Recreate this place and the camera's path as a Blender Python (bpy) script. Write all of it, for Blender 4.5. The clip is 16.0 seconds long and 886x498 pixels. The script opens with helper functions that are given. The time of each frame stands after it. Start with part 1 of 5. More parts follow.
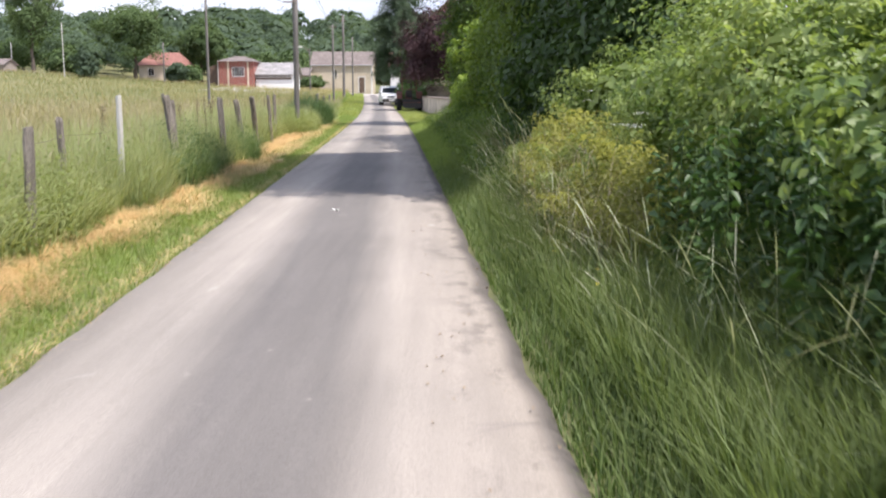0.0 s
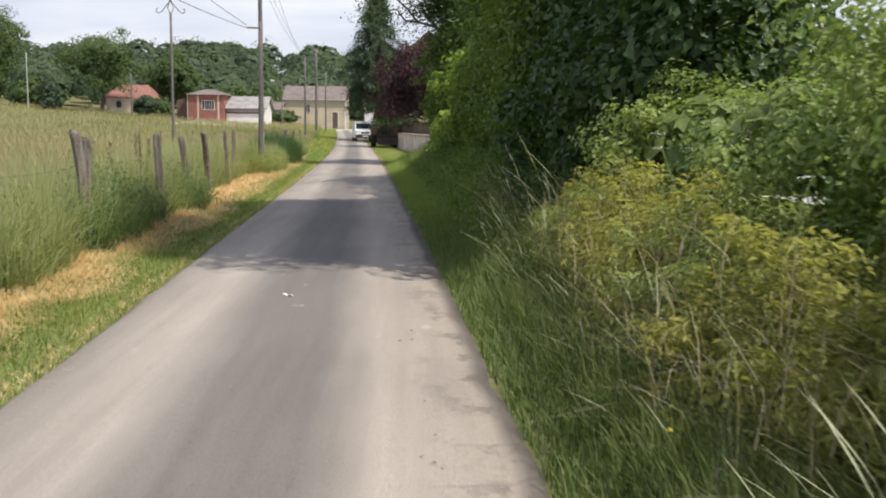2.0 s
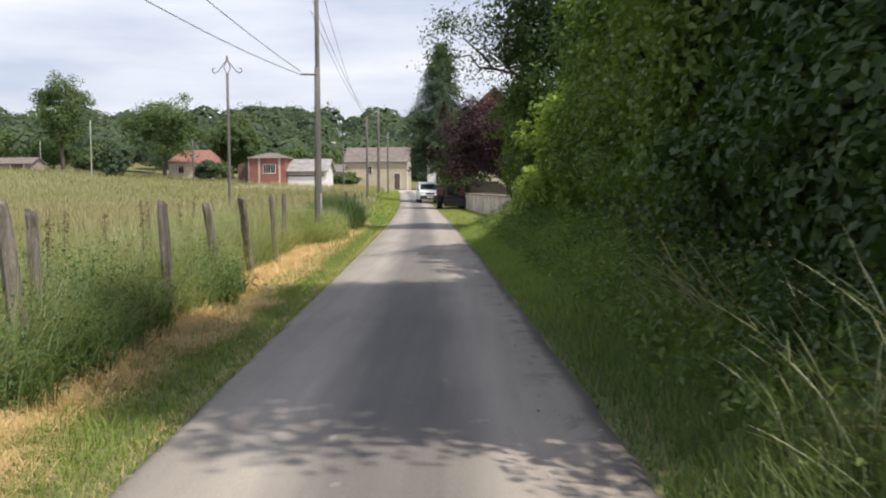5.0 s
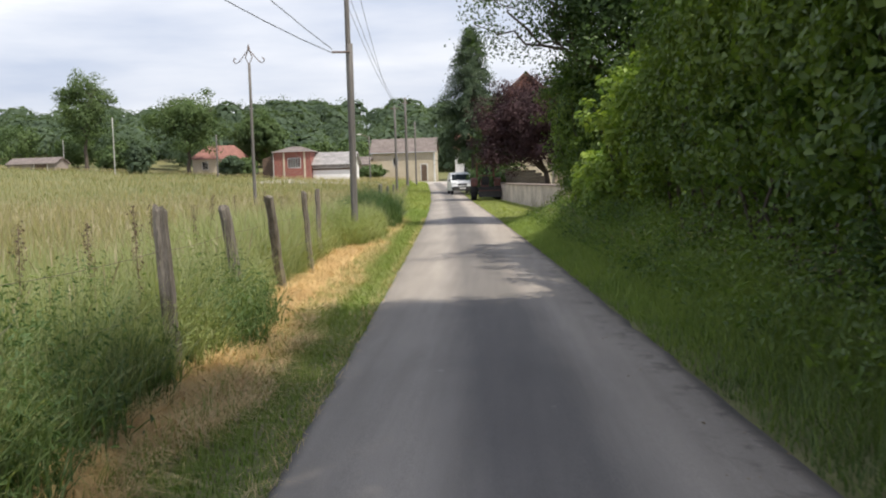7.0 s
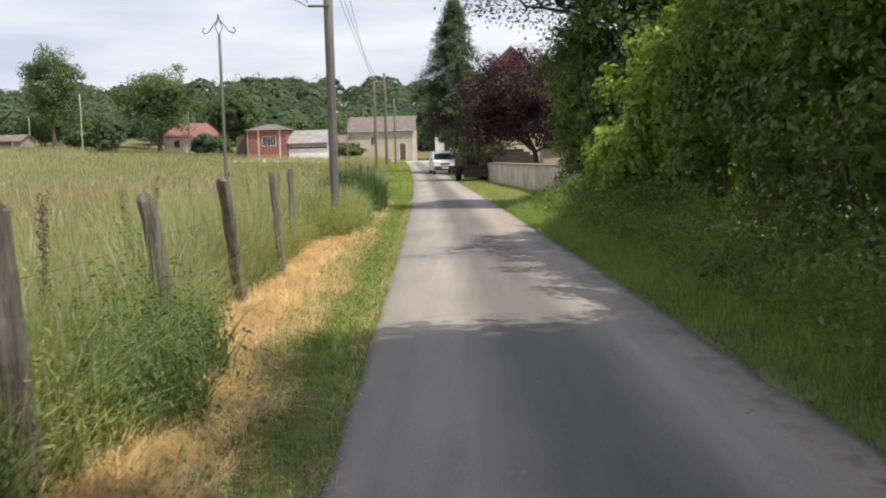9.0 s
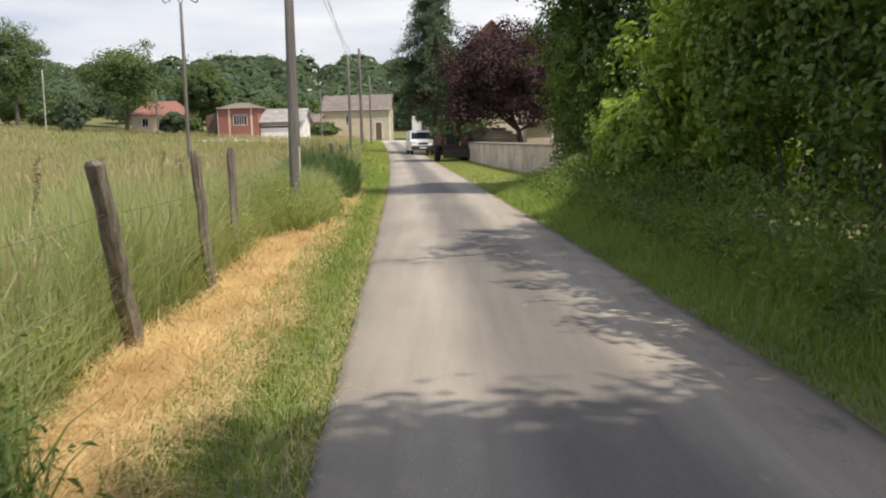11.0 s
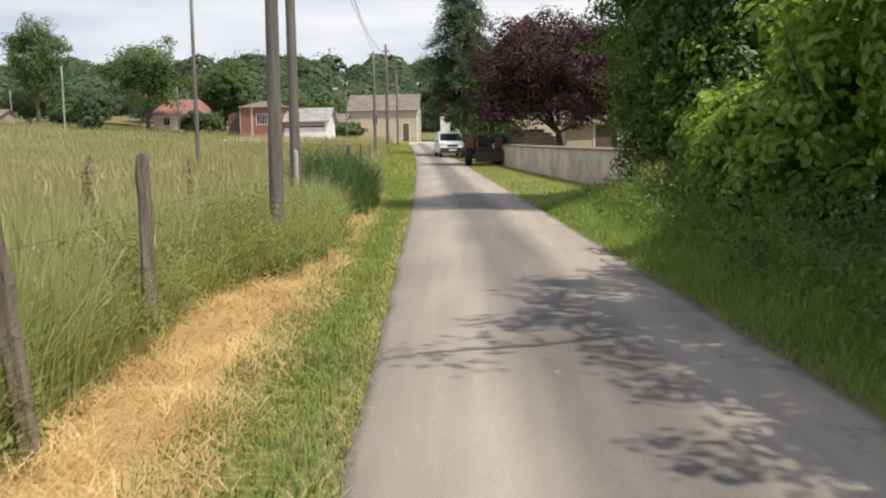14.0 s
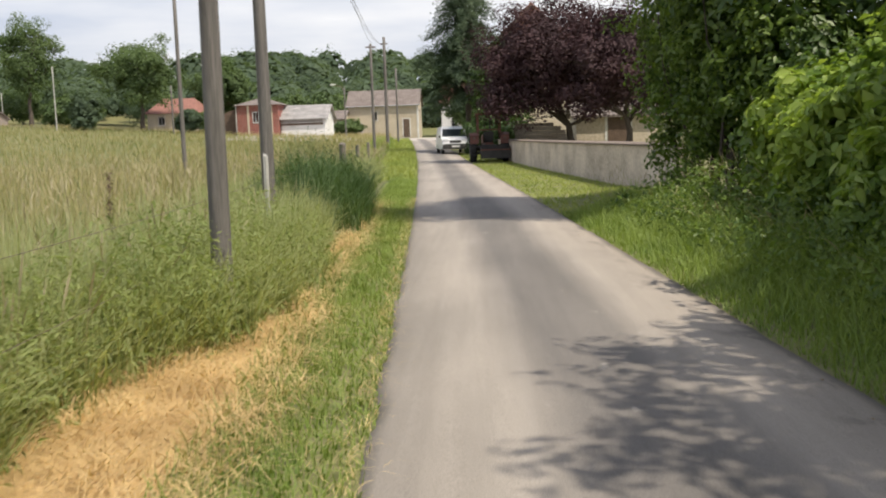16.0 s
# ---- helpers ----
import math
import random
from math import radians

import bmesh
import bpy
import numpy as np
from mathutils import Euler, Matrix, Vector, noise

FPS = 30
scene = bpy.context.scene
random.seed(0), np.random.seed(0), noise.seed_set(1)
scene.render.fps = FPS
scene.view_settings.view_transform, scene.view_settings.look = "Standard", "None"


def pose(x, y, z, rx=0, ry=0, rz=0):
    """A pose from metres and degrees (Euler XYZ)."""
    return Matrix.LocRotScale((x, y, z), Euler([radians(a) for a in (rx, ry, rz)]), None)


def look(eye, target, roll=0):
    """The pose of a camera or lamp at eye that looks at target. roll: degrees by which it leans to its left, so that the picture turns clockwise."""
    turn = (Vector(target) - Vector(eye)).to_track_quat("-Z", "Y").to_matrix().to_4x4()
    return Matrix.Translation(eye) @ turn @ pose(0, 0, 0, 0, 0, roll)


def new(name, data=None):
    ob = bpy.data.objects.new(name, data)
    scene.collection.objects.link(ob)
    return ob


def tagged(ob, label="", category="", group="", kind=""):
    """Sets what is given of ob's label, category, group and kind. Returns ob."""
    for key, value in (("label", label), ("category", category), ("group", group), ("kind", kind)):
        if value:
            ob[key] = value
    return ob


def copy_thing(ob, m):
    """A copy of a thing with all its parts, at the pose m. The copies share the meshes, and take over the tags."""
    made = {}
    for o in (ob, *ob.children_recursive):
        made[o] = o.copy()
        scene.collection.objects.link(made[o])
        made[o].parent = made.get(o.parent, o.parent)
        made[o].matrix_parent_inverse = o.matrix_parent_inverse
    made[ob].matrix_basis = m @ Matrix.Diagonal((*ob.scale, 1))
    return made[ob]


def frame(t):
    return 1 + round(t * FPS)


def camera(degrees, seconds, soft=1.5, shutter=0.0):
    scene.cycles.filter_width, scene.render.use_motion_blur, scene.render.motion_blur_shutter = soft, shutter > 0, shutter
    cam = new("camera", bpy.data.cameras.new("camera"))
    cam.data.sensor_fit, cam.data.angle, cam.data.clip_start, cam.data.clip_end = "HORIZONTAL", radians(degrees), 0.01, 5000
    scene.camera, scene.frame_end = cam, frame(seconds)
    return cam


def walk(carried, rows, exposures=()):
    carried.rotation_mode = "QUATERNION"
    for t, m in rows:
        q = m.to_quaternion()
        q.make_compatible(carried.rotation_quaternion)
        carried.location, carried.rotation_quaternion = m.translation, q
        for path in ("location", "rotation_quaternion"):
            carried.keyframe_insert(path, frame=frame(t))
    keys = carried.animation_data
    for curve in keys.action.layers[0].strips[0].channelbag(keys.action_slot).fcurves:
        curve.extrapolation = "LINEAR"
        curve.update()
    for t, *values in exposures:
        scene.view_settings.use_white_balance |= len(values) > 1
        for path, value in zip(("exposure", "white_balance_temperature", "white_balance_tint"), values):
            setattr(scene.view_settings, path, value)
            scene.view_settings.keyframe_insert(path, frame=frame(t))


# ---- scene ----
cam = camera(49.7, 16.0, soft=2.0, shutter=0.4)
METRES, EYE, TILT, LEAN, TURN = 26.5, 1.5, -9.3, 0.0, 0.0
ROWS = [
    (0.0, 0.0, 0.0, 0.0, 0.0, 0.0, -0.0),
    (0.5, -0.0021, 0.0318, 0.0061, -0.76, 2.09, -0.59),
    (1.0, -0.0037, 0.063, 0.0114, -0.89, 2.38, -0.17),
    (1.5, -0.0062, 0.0944, 0.0168, -1.51, 2.0, -0.53),
    (2.0, -0.008, 0.1262, 0.0221, -1.66, 2.12, -0.37),
    (2.5, -0.0124, 0.1577, 0.0273, -0.1, 3.0, -1.26),
    (3.0, -0.0149, 0.1872, 0.032, 1.05, 4.48, -0.35),
    (3.5, -0.0194, 0.22, 0.0369, 1.58, 4.7, -0.57),
    (4.0, -0.0216, 0.2502, 0.0415, 1.28, 4.98, -0.09),
    (4.5, -0.0264, 0.279, 0.0462, 1.52, 5.36, -0.59),
    (5.0, -0.0314, 0.3073, 0.0512, 2.04, 5.67, 0.09),
    (7.5, -0.0701, 0.4549, 0.0763, 3.69, 4.57, 1.21),
    (8.0, -0.0768, 0.4857, 0.0812, 3.04, 3.67, 1.52),
    (8.5, -0.0804, 0.5168, 0.0865, 2.94, 3.89, 1.95),
    (9.0, -0.0843, 0.5486, 0.0914, 2.28, 3.87, 1.28),
    (11.5, -0.0961, 0.7039, 0.1147, 0.51, 2.52, 1.32),
    (12.0, -0.0996, 0.7338, 0.1197, 0.1, 2.66, 1.18),
    (12.5, -0.1015, 0.7651, 0.1248, -0.36, 2.62, 1.84),
    (13.0, -0.1031, 0.7964, 0.1303, 1.12, 3.05, 1.64),
    (13.5, -0.1028, 0.8258, 0.1358, 1.33, 3.01, 1.54),
    (14.0, -0.1045, 0.857, 0.1403, 2.4, 2.78, 0.62),
    (14.5, -0.1065, 0.8869, 0.146, 2.93, 2.75, 0.58),
    (15.0, -0.1086, 0.9166, 0.1512, 3.26, 3.08, 1.34),
    (15.5, -0.1119, 0.9472, 0.1563, 3.22, 2.44, 1.1),
    (16.0, -0.1128, 0.9774, 0.1616, 2.61, 2.5, 1.57),
]
walk(cam, [(t, pose(0, 0, EYE, TILT, LEAN, TURN) @ pose(METRES * x, METRES * y, METRES * z, 90 + pitch, roll, yaw)) for t, x, y, z, yaw, pitch, roll in ROWS],
     exposures=[(0.0, 0.52, 6000, 17), (0.6, 0.09, 6350, 14), (5.0, 0.08, 6350, 12), (9.0, 0.08, 6450, 11), (11.5, 0.07, 6650, 11), (16.0, 0.07, 6650, 11)])

# ---- sky, sun ----
SUN_TO = Vector((0.45, -0.285, 0.848)).normalized()
sun = new("sun", bpy.data.lights.new("sun", "SUN"))
sun.data.energy, sun.data.angle, sun.data.color = 5.0, radians(0.6), (1.0, 0.93, 0.80)
sun.matrix_world = look(SUN_TO * 200, (0, 0, 0))

world = bpy.data.worlds.new("sky")
scene.world = world
world.use_nodes = True
wn, wl = world.node_tree.nodes, world.node_tree.links
wn.clear()
w_out = wn.new("ShaderNodeOutputWorld")
w_bg = wn.new("ShaderNodeBackground")
w_sky = wn.new("ShaderNodeTexSky")
w_sky.sky_type, w_sky.sun_disc = "NISHITA", False
w_sky.sun_elevation, w_sky.sun_rotation = math.asin(SUN_TO.z), math.atan2(SUN_TO.x, SUN_TO.y)
w_sky.dust_density, w_sky.air_density = 2.5, 1.2
w_co = wn.new("ShaderNodeTexCoord")
w_map = wn.new("ShaderNodeMapping")
w_map.inputs["Scale"].default_value = (1.0, 1.0, 5.0)
w_noise = wn.new("ShaderNodeTexNoise")
w_noise.inputs["Scale"].default_value, w_noise.inputs["Detail"].default_value = 2.6, 7.0
w_ramp = wn.new("ShaderNodeValToRGB")
w_ramp.color_ramp.elements[0].position, w_ramp.color_ramp.elements[0].color = 0.38, (6.2, 6.8, 8.2, 1)
w_ramp.color_ramp.elements[1].position, w_ramp.color_ramp.elements[1].color = 0.60, (9.7, 9.8, 10.2, 1)
w_puff = w_ramp.color_ramp.elements.new(0.70)
w_puff.color = (13.0, 13.0, 13.0, 1)
w_mix = wn.new("ShaderNodeMixRGB")
w_mix.inputs[0].default_value = 0.8
wl.new(w_co.outputs["Generated"], w_map.inputs[0])
wl.new(w_map.outputs[0], w_noise.inputs["Vector"])
wl.new(w_noise.outputs["Fac"], w_ramp.inputs[0])
wl.new(w_sky.outputs[0], w_mix.inputs[1])
wl.new(w_ramp.outputs[0], w_mix.inputs[2])
# hazy and bright low down, deeper towards the zenith
w_sep = wn.new("ShaderNodeSeparateXYZ")
w_fall = wn.new("ShaderNodeValToRGB")
w_fall.color_ramp.elements[0].position, w_fall.color_ramp.elements[0].color = 0.25, (1, 1, 1, 1)
w_fall.color_ramp.elements[1].position, w_fall.color_ramp.elements[1].color = 0.75, (0.74, 0.78, 0.86, 1)
w_mul = wn.new("ShaderNodeMixRGB")
w_mul.blend_type = "MULTIPLY"
w_mul.inputs[0].default_value = 1.0
wl.new(w_co.outputs["Generated"], w_sep.inputs[0])
wl.new(w_sep.outputs[2], w_fall.inputs[0])
wl.new(w_mix.outputs[0], w_mul.inputs[1])
wl.new(w_fall.outputs[0], w_mul.inputs[2])
wl.new(w_mul.outputs[0], w_bg.inputs["Color"])
w_bg.inputs["Strength"].default_value = 0.105
wl.new(w_bg.outputs[0], w_out.inputs[0])


# ---- materials ----
def shade(name, rough=0.8, metal=0.0):
    mat = bpy.data.materials.new(name)
    mat.use_nodes = True
    nt = mat.node_tree
    b = nt.nodes["Principled BSDF"]
    b.inputs["Roughness"].default_value = rough
    b.inputs["Metallic"].default_value = metal
    return mat, nt, b


def noise_node(nt, scale, detail=5.0, stretch=(1, 1, 1), rough=0.55):
    co = nt.nodes.new("ShaderNodeTexCoord")
    mp = nt.nodes.new("ShaderNodeMapping")
    mp.inputs["Scale"].default_value = stretch
    nz = nt.nodes.new("ShaderNodeTexNoise")
    nz.inputs["Scale"].default_value, nz.inputs["Detail"].default_value = scale, detail
    nz.inputs["Roughness"].default_value = rough
    nt.links.new(co.outputs["Object"], mp.inputs[0])
    nt.links.new(mp.outputs[0], nz.inputs["Vector"])
    return nz.outputs["Fac"]


def ramp(nt, fac, *stops):
    r = nt.nodes.new("ShaderNodeValToRGB")
    el = r.color_ramp.elements
    while len(el) < len(stops):
        el.new(0.5)
    for e, (p, c) in zip(el, stops):
        e.position, e.color = p, (*c, 1)
    nt.links.new(fac, r.inputs[0])
    return r.outputs[0]


def mix(nt, fac, a, b, mode="MIX"):
    m = nt.nodes.new("ShaderNodeMixRGB")
    m.blend_type = mode
    for i, v in enumerate((fac, a, b)):
        if isinstance(v, (int, float)):
            m.inputs[i].default_value = v
        elif isinstance(v, tuple):
            m.inputs[i].default_value = (*v, 1)
        else:
            nt.links.new(v, m.inputs[i])
    return m.outputs[0]


def bump(nt, b, height, strength=0.3, dist=0.02):
    n = nt.nodes.new("ShaderNodeBump")
    n.inputs["Strength"].default_value, n.inputs["Distance"].default_value = strength, dist
    nt.links.new(height, n.inputs["Height"])
    nt.links.new(n.outputs[0], b.inputs["Normal"])


def plain(name, c1, c2, scale=6.0, rough=0.8, metal=0.0, relief=0.2, stretch=(1, 1, 1), fine=60.0):
    """A surface of two tones, patchy at one scale and grainy at another."""
    mat, nt, b = shade(name, rough, metal)
    big = noise_node(nt, scale, 5, stretch)
    small = noise_node(nt, fine, 4, stretch)
    col = ramp(nt, big, (0.35, c1), (0.65, c2))
    col = mix(nt, 0.35, col, ramp(nt, small, (0.3, tuple(v * 0.6 for v in c1)), (0.7, tuple(min(1, v * 1.25) for v in c2))))
    nt.links.new(col, b.inputs["Base Color"])
    if relief:
        bump(nt, b, small, relief, 0.02)
    return mat


def leafy(name, dark, mid, light, through_light=0.35, rough=0.55, tip=None, patch=0.5, tip_from=0.25):
    """Leaves or blades: colour varies from one to the next and in patches; light comes through them. tip: colour towards the ends."""
    mat, nt, b = shade(name, rough)
    geo = nt.nodes.new("ShaderNodeNewGeometry")
    col = ramp(nt, geo.outputs["Random Per Island"], (0.0, dark), (0.5, mid), (1.0, light))
    big = noise_node(nt, patch, 3)
    col = mix(nt, 0.55, col, ramp(nt, big, (0.35, dark), (0.65, light)))
    if tip:
        at = nt.nodes.new("ShaderNodeAttribute")
        at.attribute_name = "along"
        f = ramp(nt, at.outputs["Fac"], (tip_from, (0, 0, 0)), (0.95, (1, 1, 1)))
        col = mix(nt, f, col, tip)
    nt.links.new(col, b.inputs["Base Color"])
    tr = nt.nodes.new("ShaderNodeBsdfTranslucent")
    nt.links.new(mix(nt, 1.0, col, (1.0, 1.0, 0.55), "MULTIPLY"), tr.inputs["Color"])
    ms = nt.nodes.new("ShaderNodeMixShader")
    ms.inputs[0].default_value = through_light
    out = nt.nodes["Material Output"]
    nt.links.new(b.outputs[0], ms.inputs[1])
    nt.links.new(tr.outputs[0], ms.inputs[2])
    nt.links.new(ms.outputs[0], out.inputs[0])
    return mat


def asphalt():
    mat, nt, b = shade("asphalt", 0.85)
    uv = nt.nodes.new("ShaderNodeUVMap")
    sep = nt.nodes.new("ShaderNodeSeparateXYZ")
    nt.links.new(uv.outputs[0], sep.inputs[0])
    wob = noise_node(nt, 0.35, 3, (1, 0.3, 1))
    add = nt.nodes.new("ShaderNodeMath")
    add.operation = "MULTIPLY_ADD"
    nt.links.new(wob, add.inputs[0])
    add.inputs[1].default_value = 0.06
    nt.links.new(sep.outputs[0], add.inputs[2])
    # wheel tracks worn pale, dark centre strip, dark narrow margins
    track = ramp(nt, add.outputs[0], (0.025, (0.09, 0.085, 0.08)), (0.065, (0.245, 0.226, 0.206)), (0.29, (0.315, 0.292, 0.268)),
                 (0.44, (0.150, 0.142, 0.137)), (0.63, (0.160, 0.151, 0.144)), (0.77, (0.325, 0.298, 0.270)), (0.97, (0.295, 0.266, 0.237)), (1.015, (0.12, 0.108, 0.098)))
    # crumbling patches near the right-hand margin
    crumb = noise_node(nt, 3.2, 7, (1, 0.75, 1), 0.7)
    crumb = ramp(nt, crumb, (0.52, (0, 0, 0)), (0.60, (1, 1, 1)))
    near = ramp(nt, sep.outputs[0], (0.80, (0, 0, 0)), (0.97, (0.75, 0.75, 0.75)))
    track = mix(nt, mix(nt, 1.0, crumb, near, "MULTIPLY"), track, (0.105, 0.095, 0.088))
    patch = noise_node(nt, 0.7, 6, (1, 0.35, 1))
    col = mix(nt, 0.5, track, ramp(nt, patch, (0.3, (0.32, 0.32, 0.32)), (0.7, (0.68, 0.67, 0.66))), "OVERLAY")
    streak = noise_node(nt, 2.6, 5, (2.4, 0.09, 1), 0.65)
    col = mix(nt, 0.26, col, ramp(nt, streak, (0.3, (0.30, 0.29, 0.28)), (0.7, (0.68, 0.67, 0.66))), "OVERLAY")
    grain = noise_node(nt, 150.0, 3)
    col = mix(nt, 0.45, col, ramp(nt, grain, (0.3, (0.18, 0.18, 0.18)), (0.7, (0.8, 0.8, 0.8))), "OVERLAY")
    spots = noise_node(nt, 5.0, 3, (1, 0.6, 1))
    col = mix(nt, ramp(nt, spots, (0.70, (0, 0, 0)), (0.78, (0.6, 0.6, 0.6))), col, (0.42, 0.40, 0.37))
    col = mix(nt, 1.0, col, (1.0, 0.965, 0.915), "MULTIPLY")
    nt.links.new(col, b.inputs["Base Color"])
    bump(nt, b, grain, 0.35, 0.01)
    return mat


def ground_mat():
    mat, nt, b = shade("soil_and_turf", 0.95)
    big = noise_node(nt, 0.05, 6)
    mid = noise_node(nt, 1.5, 6)
    col = ramp(nt, big, (0.3, (0.115, 0.14, 0.04)), (0.7, (0.22, 0.20, 0.075)))
    col = mix(nt, 0.5, col, ramp(nt, mid, (0.3, (0.06, 0.07, 0.03)), (0.7, (0.24, 0.22, 0.10))))
    nt.links.new(col, b.inputs["Base Color"])
    bump(nt, b, mid, 0.6, 0.1)
    return mat


def brick_wall(name, c1, c2, joint):
    mat, nt, b = shade(name, 0.9)
    co = nt.nodes.new("ShaderNodeTexCoord")
    mp = nt.nodes.new("ShaderNodeMapping")
    mp.inputs["Rotation"].default_value = (radians(90), 0, 0)
    br = nt.nodes.new("ShaderNodeTexBrick")
    for k, v in (("Color1", c1), ("Color2", c2), ("Mortar", joint)):
        br.inputs[k].default_value = (*v, 1)
    for k, v in (("Scale", 1.0), ("Mortar Size", 0.012), ("Brick Width", 0.23), ("Row Height", 0.08)):
        br.inputs[k].default_value = v
    nt.links.new(co.outputs["Object"], mp.inputs[0])
    nt.links.new(mp.outputs[0], br.inputs["Vector"])
    dirt = noise_node(nt, 0.9, 5)
    col = mix(nt, 0.5, br.outputs["Color"], ramp(nt, dirt, (0.3, (0.3, 0.28, 0.26)), (0.7, (0.66, 0.62, 0.6))), "OVERLAY")
    nt.links.new(col, b.inputs["Base Color"])
    return mat


def roof_mat(name, c1, c2):
    mat, nt, b = shade(name, 0.9)
    wv = nt.nodes.new("ShaderNodeTexWave")
    wv.wave_type, wv.bands_direction = "BANDS", "X"
    wv.inputs["Scale"].default_value, wv.inputs["Distortion"].default_value = 1.3, 0.6
    co = nt.nodes.new("ShaderNodeTexCoord")
    nt.links.new(co.outputs["Object"], wv.inputs["Vector"])
    n = noise_node(nt, 1.1, 6)
    col = ramp(nt, n, (0.3, c1), (0.7, c2))
    col = mix(nt, 0.25, col, wv.outputs["Color"], "OVERLAY")
    nt.links.new(col, b.inputs["Base Color"])
    bump(nt, b, wv.outputs["Fac"], 0.5, 0.05)
    return mat


M_ROAD = asphalt()
M_GROUND = ground_mat()
M_GRAVEL = plain("pale_gravel", (0.36, 0.32, 0.28), (0.46, 0.42, 0.37), 0.4, 0.95)
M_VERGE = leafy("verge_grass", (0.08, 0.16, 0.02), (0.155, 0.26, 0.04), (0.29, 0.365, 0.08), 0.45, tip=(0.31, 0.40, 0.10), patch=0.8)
M_TALL = leafy("tall_grass", (0.13, 0.21, 0.062), (0.24, 0.34, 0.11), (0.39, 0.44, 0.175), 0.55, tip=(0.46, 0.48, 0.26), patch=0.7)
M_FIELD = leafy("ripe_meadow_grass", (0.115, 0.18, 0.045), (0.19, 0.24, 0.07), (0.31, 0.295, 0.115), 0.4, tip=(0.50, 0.40, 0.225), patch=0.12, tip_from=0.26)
# dark bank grass; also darkens the verge below the trees for their shade
M_BANK = leafy("bank_and_shaded_verge_grass", (0.04, 0.088, 0.015), (0.075, 0.145, 0.027), (0.135, 0.205, 0.046), 0.42, tip=(0.20, 0.25, 0.08), patch=0.9)
M_RANK = leafy("rank_weed_leaves", (0.055, 0.112, 0.03), (0.098, 0.178, 0.052), (0.17, 0.26, 0.088), 0.45, 0.55, tip=(0.22, 0.29, 0.11), patch=0.9)
M_LUSH = leafy("lush_weed_leaves", (0.16, 0.22, 0.06), (0.27, 0.345, 0.105), (0.42, 0.47, 0.19), 0.5, 0.6, tip=(0.44, 0.46, 0.22), patch=0.9)
M_MOWN = leafy("mown_grass", (0.20, 0.28, 0.055), (0.31, 0.385, 0.085), (0.44, 0.465, 0.14), 0.45, patch=0.5)
M_HEAD = leafy("seed_heads", (0.26, 0.23, 0.13), (0.36, 0.31, 0.185), (0.47, 0.40, 0.26), 0.3)
M_STRAW = leafy("cut_dry_grass", (0.44, 0.285, 0.12), (0.70, 0.49, 0.215), (0.87, 0.68, 0.37), 0.22, 0.6, patch=1.5)
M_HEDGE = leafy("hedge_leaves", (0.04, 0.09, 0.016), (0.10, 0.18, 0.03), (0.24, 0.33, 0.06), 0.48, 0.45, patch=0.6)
# tree leaves; also used on the first hedge stretch to darken it as shade
M_CANOPY = leafy("tree_and_shaded_hedge_leaves", (0.026, 0.06, 0.013), (0.055, 0.105, 0.022), (0.10, 0.165, 0.038), 0.4, 0.5, patch=0.4)
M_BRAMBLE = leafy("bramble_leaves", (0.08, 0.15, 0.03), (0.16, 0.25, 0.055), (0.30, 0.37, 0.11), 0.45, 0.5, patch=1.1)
# bramble leaves again, brightened in colour for the sun on them
M_BRAMBLE_LIT = leafy("sunlit_bramble_leaves", (0.11, 0.19, 0.046), (0.24, 0.34, 0.092), (0.42, 0.49, 0.175), 0.5, 0.5, patch=1.1)
M_CLEAVER = leafy("yellow_green_leaves", (0.17, 0.19, 0.045), (0.38, 0.395, 0.09), (0.60, 0.585, 0.20), 0.55, 0.6, patch=1.6)
M_WEED = leafy("weed_leaves", (0.13, 0.20, 0.05), (0.21, 0.29, 0.08), (0.32, 0.385, 0.13), 0.45, 0.6, patch=1.2)
# hedge and elder leaves with the sun's brightness put into the colour
M_HEDGE_LIT = leafy("sunlit_hedge_leaves", (0.10, 0.19, 0.03), (0.22, 0.34, 0.05), (0.40, 0.50, 0.10), 0.5, 0.5, patch=1.3)
M_NOD = leafy("pale_grass_stalks", (0.34, 0.38, 0.22), (0.46, 0.49, 0.31), (0.58, 0.58, 0.42), 0.35)
M_NETTLE = leafy("nettle_leaves", (0.035, 0.08, 0.018), (0.06, 0.12, 0.028), (0.12, 0.19, 0.055), 0.35, 0.5, patch=1.4)
M_BEECH = leafy("copper_beech_leaves", (0.030, 0.014, 0.017), (0.050, 0.021, 0.026), (0.085, 0.038, 0.042), 0.22, 0.75, patch=0.5)
M_SPRUCE = leafy("conifer_needles", (0.035, 0.065, 0.032), (0.055, 0.095, 0.046), (0.095, 0.14, 0.065), 0.25, 0.6, patch=0.5)
# distance haze is put into these leaves as a lighter, bluer green
M_FAR_HAZED = leafy("hazed_far_foliage", (0.08, 0.122, 0.08), (0.11, 0.16, 0.10), (0.145, 0.20, 0.12), 0.5, 0.9, patch=0.04)
M_FAR2 = leafy("field_tree_leaves", (0.06, 0.105, 0.035), (0.10, 0.155, 0.05), (0.15, 0.215, 0.07), 0.35, 0.7, patch=0.2)
M_BARK = plain("bark", (0.055, 0.042, 0.032), (0.12, 0.098, 0.078), 3.0, 0.95, relief=0.8, stretch=(4, 4, 0.7), fine=20)
M_POST = plain("weathered_post_wood", (0.085, 0.07, 0.055), (0.30, 0.265, 0.225), 3.0, 0.95, relief=1.0, stretch=(6, 6, 0.7), fine=22)
M_POLE = plain("grey_pole_wood", (0.085, 0.078, 0.072), (0.19, 0.175, 0.16), 3.0, 0.85, relief=0.4, stretch=(6, 6, 0.3), fine=18)
